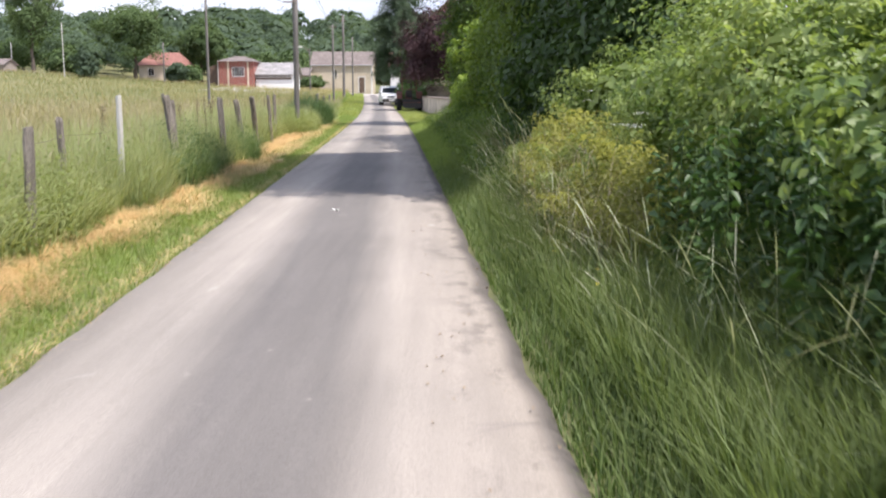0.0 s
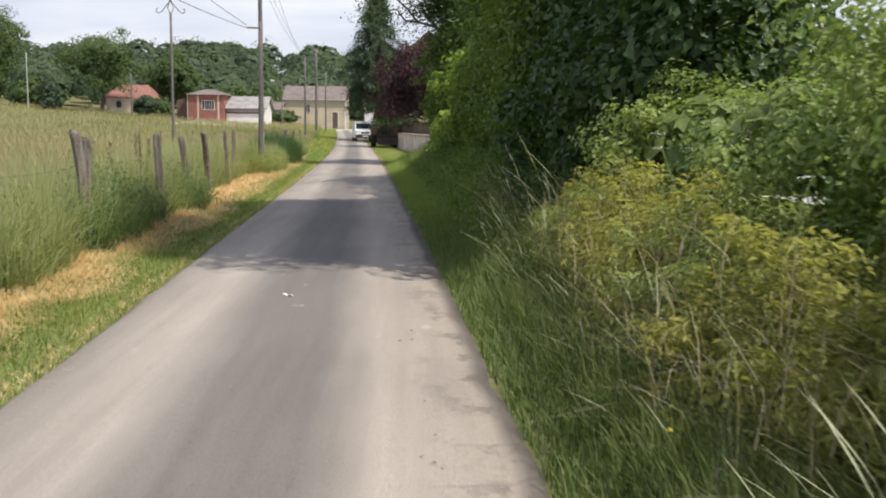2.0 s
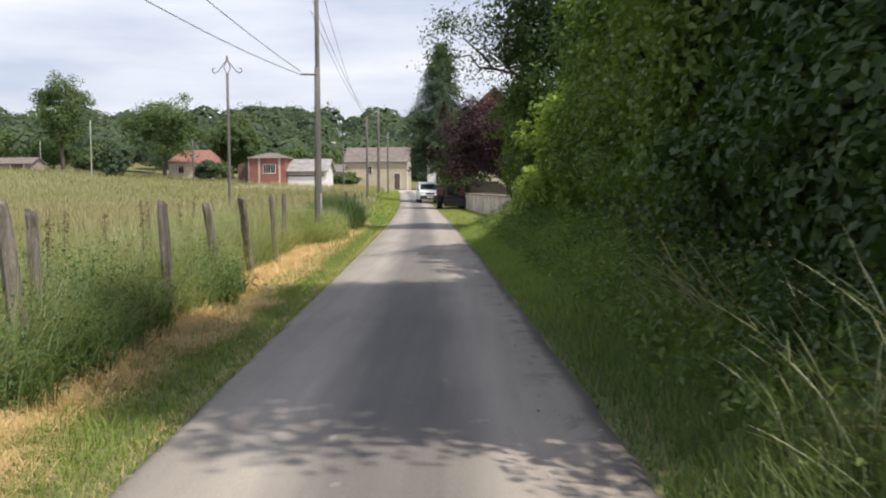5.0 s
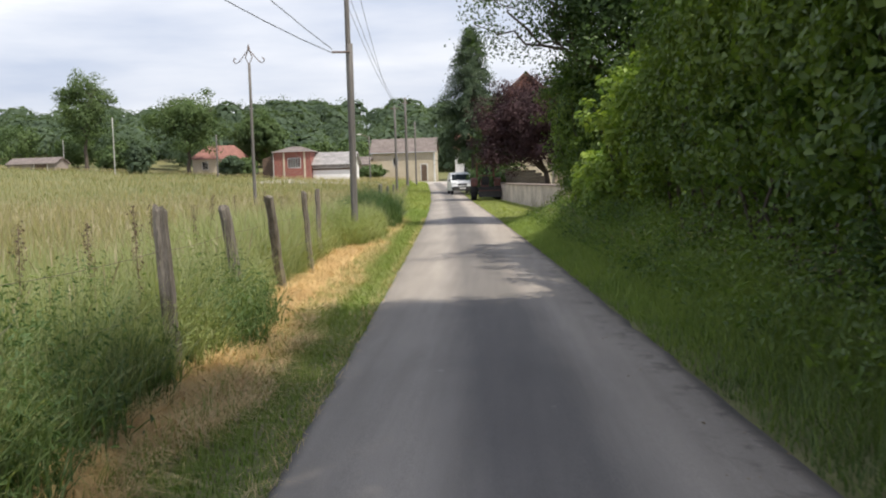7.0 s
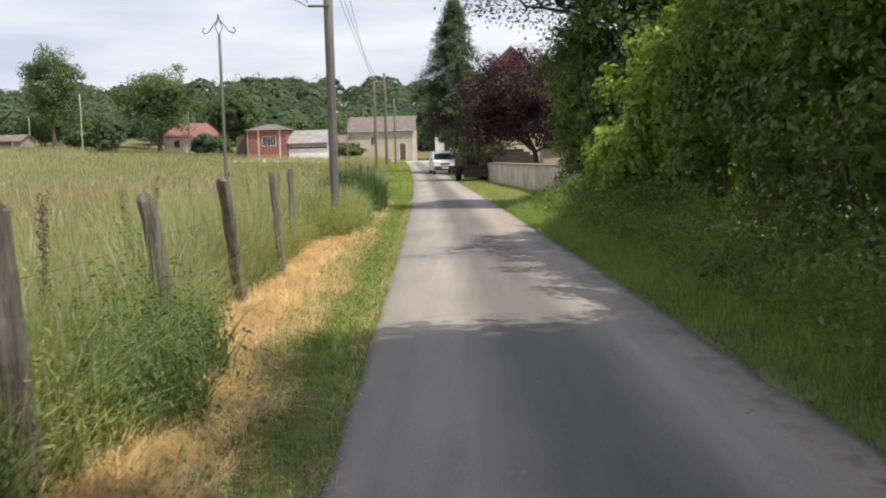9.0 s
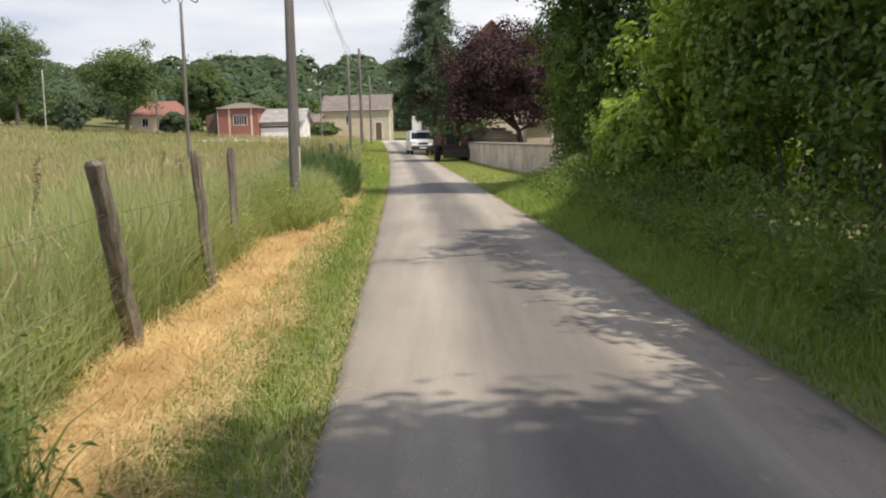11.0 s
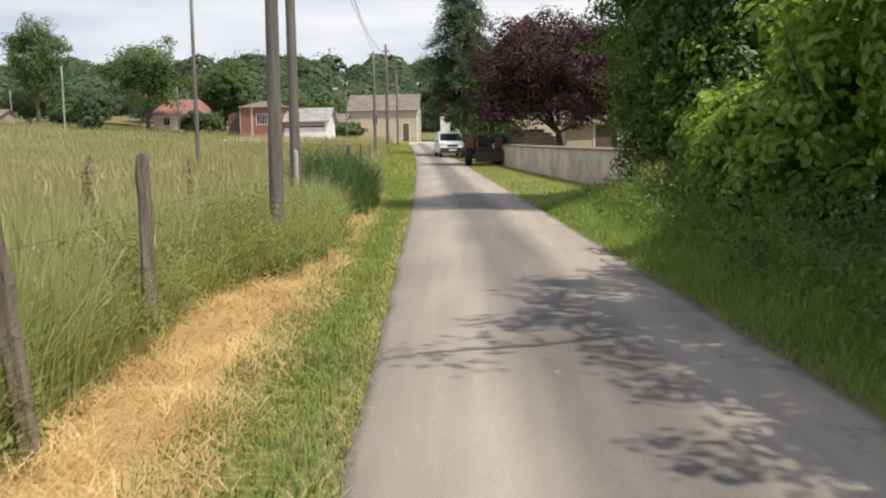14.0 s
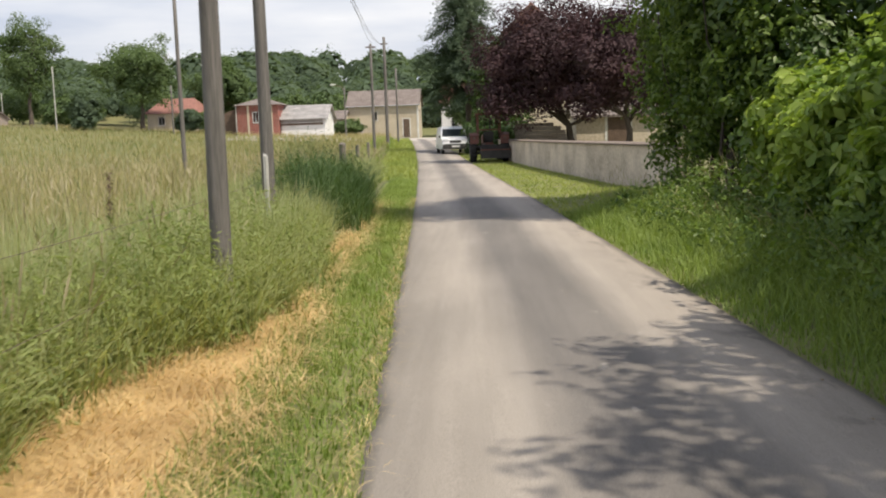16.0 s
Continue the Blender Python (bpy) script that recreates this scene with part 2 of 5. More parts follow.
M_PALE_POLE = plain("pale_concrete_pole", (0.38, 0.37, 0.34), (0.48, 0.47, 0.44), 3.0, 0.85, relief=0.1)
M_WIRE = plain("wire", (0.06, 0.06, 0.065), (0.09, 0.09, 0.095), 3.0, 0.6, relief=0)
M_IRON = plain("rusty_iron", (0.10, 0.07, 0.055), (0.17, 0.12, 0.09), 8.0, 0.75, relief=0.2)
M_PLASTER = plain("weathered_render", (0.33, 0.275, 0.215), (0.66, 0.57, 0.465), 0.85, 0.92, relief=0.25, fine=9)
M_CAP = plain("wall_coping", (0.16, 0.125, 0.10), (0.27, 0.21, 0.17), 4.0, 0.9)
M_STONE = plain("ochre_house_render", (0.43, 0.36, 0.27), (0.60, 0.52, 0.40), 0.5, 0.92, relief=0.2, fine=8)
M_WHITE = plain("whitewashed_wall", (0.62, 0.61, 0.58), (0.78, 0.77, 0.75), 0.6, 0.9, relief=0.1, fine=8)
M_BRICK = brick_wall("red_brick", (0.22, 0.062, 0.046), (0.29, 0.088, 0.066), (0.26, 0.17, 0.145))
M_ROOF_BROWN = roof_mat("brown_roof_tiles", (0.13, 0.105, 0.095), (0.215, 0.18, 0.16))
M_ROOF_RED = roof_mat("red_roof_tiles", (0.22, 0.10, 0.08), (0.30, 0.145, 0.115))
M_ROOF_GREY = roof_mat("grey_sheet_roof", (0.20, 0.19, 0.185), (0.36, 0.34, 0.33))
M_TIMBER = plain("weathered_boards", (0.17, 0.14, 0.115), (0.36, 0.31, 0.27), 2.0, 0.9, relief=0.4, stretch=(0.5, 6, 6), fine=20)
M_DARKWOOD = plain("dark_door_wood", (0.085, 0.055, 0.04), (0.15, 0.10, 0.07), 3.0, 0.8)
M_RUST = plain("faded_orange_paint", (0.10, 0.042, 0.032), (0.175, 0.067, 0.046), 4.0, 0.7, relief=0.15)
M_BLACK = plain("dark_steel", (0.025, 0.024, 0.024), (0.05, 0.046, 0.043), 4.0, 0.7, relief=0.15)
M_TYRE = plain("tyre_rubber", (0.022, 0.022, 0.023), (0.045, 0.043, 0.041), 6.0, 0.9, relief=0.2)
M_CARPAINT = plain("white_car_paint", (0.72, 0.73, 0.74), (0.80, 0.80, 0.80), 2.0, 0.25, relief=0)
M_CHROME = plain("steel", (0.5, 0.5, 0.5), (0.6, 0.6, 0.6), 4.0, 0.35, 1.0, relief=0)
M_LAMP = plain("headlamp_glass", (0.55, 0.56, 0.58), (0.7, 0.7, 0.7), 4.0, 0.15, relief=0)
M_GLASS, _nt, _b = shade("dark_window_glass", 0.06)
_b.inputs["Base Color"].default_value = (0.025, 0.03, 0.035, 1)
M_PETAL = plain("white_petals", (0.7, 0.7, 0.64), (0.82, 0.82, 0.76), 9.0, 0.8, relief=0)
M_YPETAL = plain("yellow_petals", (0.75, 0.58, 0.04), (0.85, 0.68, 0.06), 9.0, 0.8, relief=0)
M_DOCK = leafy("ripe_dock_seed", (0.07, 0.045, 0.028), (0.11, 0.07, 0.042), (0.17, 0.11, 0.065), 0.2)
M_MAT = plain("matted_straw", (0.42, 0.28, 0.13), (0.68, 0.48, 0.24), 5.0, 0.95, relief=0.8, stretch=(3, 1, 1), fine=40)
M_CLAY = plain("bare_litter", (0.20, 0.14, 0.08), (0.36, 0.26, 0.15), 3.0, 0.95, relief=0.5)


# ---- building helpers ----
def part(name, bm, material, parent=None, label=""):
    me = bpy.data.meshes.new(name)
    bm.to_mesh(me)
    bm.free()
    me.materials.append(material)
    ob = new(name, me)
    if parent:
        ob.parent = parent
    if label:
        ob["label"] = label
    return ob


def thing(name, at, label, category, group="", kind="", rz=0.0):
    ob = new(name)
    ob.matrix_world = pose(*at, 0, 0, rz)
    return tagged(ob, label, category, group, kind)


def soup(name, verts, tris, material, parent=None, along=None):
    """A mesh from arrays of corners and triangles."""
    me = bpy.data.meshes.new(name)
    me.vertices.add(len(verts))
    me.vertices.foreach_set("co", np.ascontiguousarray(verts, dtype=np.float32).ravel())
    me.loops.add(len(tris) * 3)
    me.loops.foreach_set("vertex_index", np.ascontiguousarray(tris, dtype=np.int32).ravel())
    me.polygons.add(len(tris))
    me.polygons.foreach_set("loop_start", np.arange(0, len(tris) * 3, 3, dtype=np.int32))
    if along is not None:
        me.attributes.new("along", "FLOAT", "POINT").data.foreach_set("value", np.ascontiguousarray(along, dtype=np.float32))
    me.update(calc_edges=True)
    me.materials.append(material)
    ob = new(name, me)
    if parent:
        ob.parent = parent
    return ob


def join(*pieces):
    """Several (verts, tris) or (verts, tris, along) as one."""
    vs, ts, al, n = [], [], [], 0
    for p in pieces:
        vs.append(p[0])
        ts.append(p[1] + n)
        al.append(p[2] if len(p) > 2 else np.full(len(p[0]), 0.5))
        n += len(p[0])
    return np.concatenate(vs), np.concatenate(ts), np.concatenate(al)


def blades(rng, base, h, w, bend, segs=2, az=None, head=False):
    """Grass blades: tapering strips that lean over. head: a thin stalk with a spindle of seeds at its end."""
    n = len(base)
    az = rng.uniform(0, 2 * np.pi, n) if az is None else az
    d = np.stack([np.cos(az), np.sin(az), np.zeros(n)], 1)
    sa = az + np.pi / 2 + rng.normal(0, 0.5, n)
    side = np.stack([np.cos(sa), np.sin(sa), np.zeros(n)], 1)
    levels = [0, 0.45, 0.72, 0.80, 0.90, 1.0] if head else [k / segs for k in range(segs + 1)]
    widths = [0.35, 0.3, 0.25, 1.0, 0.9, 0] if head else [(1 - s) ** 0.6 for s in levels]
    k = len(levels)
    out = np.zeros((n, 2 * k - 1, 3), np.float32)
    for i, (s, ww) in enumerate(zip(levels, widths)):
        p = base + d * (h * bend * s * s)[:, None]
        p[:, 2] += h * s * (1 - 0.45 * bend * s)
        if i < k - 1:
            out[:, 2 * i] = p - side * (w * ww / 2)[:, None]
            out[:, 2 * i + 1] = p + side * (w * ww / 2)[:, None]
        else:
            out[:, 2 * i] = p
    t = []
    for i in range(k - 2):
        a = 2 * i
        t += [(a, a + 1, a + 3), (a, a + 3, a + 2)]
    a = 2 * (k - 2)
    t.append((a, a + 1, a + 2))
    t = np.array(t)
    tris = (t[None] + (np.arange(n) * (2 * k - 1))[:, None, None]).reshape(-1, 3)
    al = np.tile(np.repeat(levels, 2)[: 2 * k - 1], n)
    return out.reshape(-1, 3), tris, al


def leaves(rng, pos, normal, size, rich=False, slim=0.62):
    """Leaves folded along the midrib, lying about square to the given normals."""
    n = len(pos)
    nn = normal / (np.linalg.norm(normal, axis=1, keepdims=True) + 1e-9)
    r = rng.normal(size=(n, 3))
    a = np.cross(nn, r)
    a /= np.linalg.norm(a, axis=1, keepdims=True) + 1e-9
    b = np.cross(nn, a)
    s = size[:, None]
    fold = rng.uniform(0.05, 0.3, n)[:, None] * s
    if rich:
        pts = [pos - a * s * 0.5, pos - a * s * 0.18 + b * s * slim * 0.5 + nn * fold, pos + a * s * 0.22 + b * s * slim * 0.36 + nn * fold * 0.6,
               pos + a * s * 0.58 - nn * fold * 0.6, pos + a * s * 0.22 - b * s * slim * 0.36 + nn * fold * 0.6, pos - a * s * 0.18 - b * s * slim * 0.5 + nn * fold]
        t = np.array([(0, 1, 2), (0, 2, 3), (0, 3, 4), (0, 4, 5)])
    else:
        pts = [pos - a * s * 0.5, pos + b * s * slim * 0.5 + nn * fold, pos + a * s * 0.55, pos - b * s * slim * 0.5 + nn * fold]
        t = np.array([(0, 1, 2), (0, 2, 3)])
    k = len(pts)
    v = np.stack(pts, 1).reshape(-1, 3)
    tris = (t[None] + (np.arange(n) * k)[:, None, None]).reshape(-1, 3)
    return v, tris


def sphere_dirs(rng, n):
    v = rng.normal(size=(n, 3))
    return v / np.linalg.norm(v, axis=1, keepdims=True)


def crown_leaves(rng, centre, radii, clumps, per, size, clump_r=0.28, shell=0.55, rich=False, low=-1.0, slim=0.62, droop=0.0):
    """Foliage as many clumps of leaves, most of them towards the outside of an uneven crown."""
    d = sphere_dirs(rng, clumps)
    d = d[d[:, 2] > low] if low > -1 else d
    m = len(d)
    rad = shell + (1 - shell) * rng.uniform(0, 1, m) ** 0.5
    lump = 1 + 0.10 * np.sin(d[:, 0] * 5 + centre[1]) * np.cos(d[:, 1] * 4 + centre[0]) + 0.06 * np.sin(d[:, 2] * 7 + centre[1] * 2)
    boughs = sphere_dirs(rng, max(7, clumps // 12))
    ang = np.arccos(np.clip((d @ boughs.T).max(1), -1, 1)) * math.sqrt(len(boughs)) / 2
    lump = lump * (1.13 - 0.34 * np.clip(ang, 0, 1.2) ** 2)
    radii = np.array(radii)
    c = d * (rad * lump)[:, None] * radii * 0.9
    cr = np.mean(radii) * clump_r * rng.uniform(0.6, 1.35, m)
    k = rng.poisson(per, m)
    idx = np.repeat(np.arange(m), k)
    q = sphere_dirs(rng, len(idx))
    rr = rng.uniform(0.25, 1.0, len(idx)) ** 0.6
    off = q * rr[:, None] * cr[idx][:, None]
    off[:, 2] *= 0.75
    pos = c[idx] + off + np.array(centre)
    pos[:, 2] -= droop * np.abs(off[:, 0])
    nrm = q + 0.6 * d[idx] + np.array((0, 0, 0.7)) + rng.normal(0, 0.45, (len(idx), 3))
    sz = size * rng.uniform(0.55, 1.5, len(idx))
    ok = pos[:, 2] > 0.04
    return leaves(rng, pos[ok], nrm[ok], sz[ok], rich, slim)


def tube(path, radii, sides=7):
    """A limb along a path of points, tapering by the radii."""
    v, t = [], []
    path = [Vector(p) for p in path]
    for i, (p, r) in enumerate(zip(path, radii)):
        d = (path[min(i + 1, len(path) - 1)] - path[max(i - 1, 0)]).normalized()
        a = d.orthogonal().normalized()
        if a.dot(Vector((1, 0.3, 0))) < 0:
            a = -a
        b = d.cross(a)
        for k in range(sides):
            w = 2 * math.pi * k / sides
            v.append(p + (a * math.cos(w) + b * math.sin(w)) * r)
        if i:
            o = (i - 1) * sides
            for k in range(sides):
                j = (k + 1) % sides
                t += [(o + k, o + j, o + sides + j), (o + k, o + sides + j, o + sides + k)]
    top = len(v)
    v.append(path[-1])
    o = (len(path) - 1) * sides
    t += [(o + k, o + (k + 1) % sides, top) for k in range(sides)]
    return np.array([tuple(p) for p in v]), np.array(t)


def wobble(rng, a, b, n=5, amp=0.06, sag=0.0):
    a, b = np.array(a, float), np.array(b, float)
    s = np.linspace(0, 1, n)[:, None]
    p = a + (b - a) * s
    p[1:-1] += rng.normal(0, amp * np.linalg.norm(b - a), (n - 2, 3))
    p[:, 2] -= sag * 4 * (s * (1 - s))[:, 0]
    return [tuple(q) for q in p]


def box(bm, lo, hi, bevel=0.0):
    m = Matrix.LocRotScale([(a + b) / 2 for a, b in zip(lo, hi)], None, [b - a for a, b in zip(lo, hi)])
    vs = bmesh.ops.create_cube(bm, size=1, matrix=m)["verts"]
    if bevel:
        bmesh.ops.bevel(bm, geom=list({e for v in vs for e in v.link_edges}), offset=bevel, segments=2, affect="EDGES")
    return bm


def slab(lo, hi, bevel=0.0):
    return box(bmesh.new(), lo, hi, bevel)


def prism(outline, y0, y1):
    """An outline in x and z, drawn out along y."""
    bm = bmesh.new()
    a = [bm.verts.new((x, y0, z)) for x, z in outline]
    b = [bm.verts.new((x, y1, z)) for x, z in outline]
    bm.faces.new(a)
    bm.faces.new(b[::-1])
    for i in range(len(a)):
        j = (i + 1) % len(a)
        bm.faces.new((a[j], a[i], b[i], b[j]))
    bmesh.ops.recalc_face_normals(bm, faces=bm.faces)
    return bm


def prism_x(outline, x0, x1):
    """An outline in y and z, drawn out along x."""
    bm = prism(outline, x0, x1)
    for v in bm.verts:
        v.co = Vector((v.co.y, v.co.x, v.co.z))
    bmesh.ops.recalc_face_normals(bm, faces=bm.faces)
    return bm


def rod(a, b, r, sides=10, r2=None):
    bm = bmesh.new()
    a, b = Vector(a), Vector(b)
    d = b - a
    m = Matrix.Translation((a + b) / 2) @ d.to_track_quat("Z", "Y").to_matrix().to_4x4()
    bmesh.ops.create_cone(bm, cap_ends=True, segments=sides, radius1=r, radius2=r if r2 is None else r2, depth=d.length, matrix=m)
    return bm


# ---- lie of the land ----
def left_edge(y):
    y = np.asarray(y, float)
    return -2.05 - 0.05 * y - 0.00018 * np.maximum(0, y - 20) ** 2


def right_edge(y):
    return left_edge(y) + 2.80


def smooth(a, b, v):
    s = np.clip((np.asarray(v, float) - a) / (b - a), 0, 1)
    return s * s * (3 - 2 * s)


def grass_start(y):
    """Offset from the lane at which the uncut grass begins."""
    return 1.16 + 0.06 * smooth(15, 18, y) + 0.30 * smooth(21.5, 24, y) + 0.36 * smooth(28, 31, y) - 0.53 * smooth(32.0, 33.0, y) - 0.32 * smooth(33.5, 35, y) + 0.22 * smooth(38, 42, y)


def land(x, y):
    x, y = np.asarray(x, float), np.asarray(y, float)
    s = np.clip((y - 60) / 105, 0, 1)
    z = s * s * (3 - 2 * s) * (1.25 + 0.062 * np.clip(-x - 14, 0, 90))
    hill = (1 - 0.28 * smooth(-50, -150, x)) * smooth(205, 360, y) * (15.5 + 3.0 * np.sin(x * 0.012 + 1.0) + 2.0 * np.sin(x * 0.031))
    side = smooth(-110, -260, x) * 6 * smooth(60, 200, y)
    bank = 0.22 * smooth(0.5, 2.2, x - right_edge(y)) * (1 - smooth(46, 52, y))
    ditch = -0.05 * np.exp(-((x - left_edge(y) + 0.5) / 0.5) ** 2) * (1 - smooth(60, 90, y))
    return z + hill + side + bank + ditch


def land1(x, y):
    return float(land(x, y))


def grid_sheet(name, xs, ys, zfun, material, uv=None):
    X, Y = np.meshgrid(xs, ys)
    if callable(zfun):
        Z = zfun(X, Y)
    v = np.stack([X, Y, Z], -1).reshape(-1, 3)
    nx, ny = len(xs), len(ys)
    i = (np.arange(ny - 1)[:, None] * nx + np.arange(nx - 1)[None]).ravel()
    t = np.concatenate([np.stack([i, i + 1, i + nx + 1], 1), np.stack([i, i + nx + 1, i + nx], 1)])
    ob = soup(name, v, t, material)
    for p in ob.data.polygons:
        p.use_smooth = True
    return ob


gx = np.concatenate([np.linspace(-1500, -200, 14), np.linspace(-180, -40, 24), np.linspace(-36, -9, 20), np.linspace(-8.5, 5, 46), np.linspace(6, 40, 16), np.linspace(50, 200, 12), np.linspace(260, 1500, 10)])
gy = np.concatenate([np.linspace(-400, -20, 10), np.linspace(-12, 60, 100), np.linspace(62, 240, 60), np.linspace(250, 480, 30), np.linspace(520, 2000, 12)])
ground = grid_sheet("ground", gx, gy, land, M_GROUND)
tagged(ground, "gently rising meadow soil with green and straw-coloured turf", "ground", kind="structure")

# the lane
ry = np.concatenate([np.arange(-14, 60, 0.5), np.arange(60, 141, 2.0)])
ru = np.array([0, 0.03, 0.12, 0.3, 0.5, 0.7, 0.88, 0.97, 1.0])
rng = np.random.default_rng(3)
rv, ruv = [], []
for y in ry:
    jl, jr = 0.05 * noise.noise((0, y * 1.7, 1)) + 0.04 * noise.noise((0, y * 6.0, 1)), 0.06 * noise.noise((4, y * 1.5, 1)) + 0.05 * noise.noise((4, y * 6.0, 1))
    a, b = float(left_edge(y)) + jl, float(right_edge(y)) + jr
    for u in ru:
        x = a + (b - a) * u
        rv.append((x, y, land1((a + b) / 2, y) + 0.035 + 0.03 * (1 - (2 * u - 1) ** 2) - (0.05 if u in (0, 1.0) else 0)))
        ruv.append((u, y / 3))
n = len(ru)
i = (np.arange(len(ry) - 1)[:, None] * n + np.arange(n - 1)[None]).ravel()
rt = np.concatenate([np.stack([i, i + 1, i + n + 1], 1), np.stack([i, i + n + 1, i + n], 1)])
road = soup("road", np.array(rv), rt, M_ROAD)
uvl = road.data.uv_layers.new(name="UVMap")
uvl.data.foreach_set("uv", np.array(ruv, np.float32)[rt.ravel()].ravel())
for p in road.data.polygons:
    p.use_smooth = True
tagged(road, "narrow worn asphalt lane with pale wheel tracks", "road", kind="structure")

# pale crossing at the end of the lane
bm = bmesh.new()
bmesh.ops.create_grid(bm, x_segments=40, y_segments=16, size=1)
for v in bm.verts:
    x, y = -9 + v.co.x * 24, 143 + v.co.y * 13 * (0.85 + 0.15 * math.sin(v.co.x * 5))
    v.co = Vector((x, y, land1(x, y) + 0.06))
crossing = part("crossroads_surface", bm, M_GRAVEL)
tagged(crossing, "pale sunlit gravel and asphalt crossroads", "road", kind="structure")


# ---- trees and shrubs ----
def tree(name, label, category, at, trunk_h, trunk_r, centre, radii, clumps, per, size, mat, seed, limbs=6, group="", clump_r=0.28, shell=0.5, rich=False, low=-1.0, core=0.0, lean=(0, 0)):
    """A trunk with limbs that fork into the crown, and a crown of many clumps of leaves. Centre is relative to the foot."""
    rng = np.random.default_rng(seed)
    z0 = land1(at[0], at[1]) - 0.05
    ob = thing(name, (at[0], at[1], z0), label, category, group)
    centre, radii = np.array(centre, float), np.array(radii, float)
    top = (centre[0] * 0.7 + lean[0], centre[1] * 0.7 + lean[1], trunk_h)
    pieces = [tube(wobble(rng, (0, 0, 0), top, 6, 0.02), np.linspace(trunk_r, trunk_r * 0.5, 6) * np.array([1.25, 1, 1, 1, 1, 1]), 9)]
    for _ in range(limbs):
        d = sphere_dirs(rng, 1)[0]
        d[2] = abs(d[2]) * 0.7
        start = np.array(top) * rng.uniform(0.6, 1.0)
        end = centre + d * radii * rng.uniform(0.55, 0.85)
        path = wobble(rng, start, end, 5, 0.07)
        r0 = trunk_r * rng.uniform(0.3, 0.5)
        pieces.append(tube(path, np.linspace(r0, r0 * 0.2, 5), 6))
        for _ in range(2):
            e2 = np.array(path[3]) + sphere_dirs(rng, 1)[0] * radii * 0.35
            pieces.append(tube(wobble(rng, path[2], e2, 4, 0.08), np.linspace(r0 * 0.45, r0 * 0.12, 4), 5))
    tv, tt, _ = join(*pieces)
    soup("trunk", tv, tt, M_BARK, ob)
    lv, lt = crown_leaves(rng, centre, radii, clumps, per, size, clump_r, shell, rich, low)
    if core:
        k = int(95 * np.mean(radii) ** 2 * core) + 150
        d = sphere_dirs(rng, k)
        p = centre + d * radii * core * rng.uniform(0.7, 1.0, k)[:, None]
        iv, it = leaves(rng, p, d, rng.uniform(0.12, 0.19, k))
        lv, lt, _ = join((lv, lt), (iv, it))
    soup("crown", lv, lt, mat, ob)
    return ob


# tall trees that shade the first stretch
tree("ash_tree", "tall dense dark green tree overhanging the lane", "tree", (2.8, 13.7), 4.5, 0.22, (0.0, 0.0, 7.1), (1.95, 2.8, 6.1), 460, 90, 0.125, M_CANOPY, 11, 8, "roadside trees", 0.2, 0.45, core=0.72)
tree("ash_tree", "tall dense dark green tree overhanging the lane", "tree", (3.3, 16.2), 4.5, 0.25, (0, 0, 6.7), (2.6, 2.9, 5.8), 430, 78, 0.13, M_CANOPY, 12, 8, "roadside trees", 0.2, 0.45, core=0.5)
tree("ash_tree", "tall dense dark green tree overhanging the lane", "tree", (3.9, 18.3), 4.5, 0.24, (-0.1, 0.2, 6.3), (3.1, 3.0, 5.9), 430, 70, 0.15, M_CANOPY, 13, 8, "roadside trees", 0.2, 0.45, core=0.72)
# sparse trees that dapple the road
young = tree("young_ash_tree", "young tree with thin branches rising above the hedge", "tree", (2.9, 29.0), 5.0, 0.09, (-0.6, 0.1, 6.4), (1.6, 2.5, 0.9), 110, 36, 0.115, M_HEDGE, 14, 8, "roadside trees", 0.2, 0.25)
rng = np.random.default_rng(19)
arm = wobble(rng, (0, 0, 5.2), (-3.0, -2.1, 6.6), 7, 0.05)
pieces, tufts = [tube(arm, np.linspace(0.07, 0.015, 7), 6)], []
for q in arm[2:]:
    for _ in range(2):
        e = np.array(q) + rng.normal(0, 0.3, 3)
        pieces.append(tube(wobble(rng, q, e, 4, 0.1), np.linspace(0.015, 0.005, 4), 4))
        p = e + rng.normal(0, 0.16, (26, 3))
        tufts.append(leaves(rng, p, rng.normal(size=(26, 3)) + np.array((0, 0, 0.8)), rng.uniform(0.07, 0.13, 26)))
tv, tt, _ = join(*pieces)
soup("limb", tv, tt, M_BARK, young)
lv, lt, _ = join(*tufts)
soup("limb_foliage", lv, lt, M_HEDGE, young)
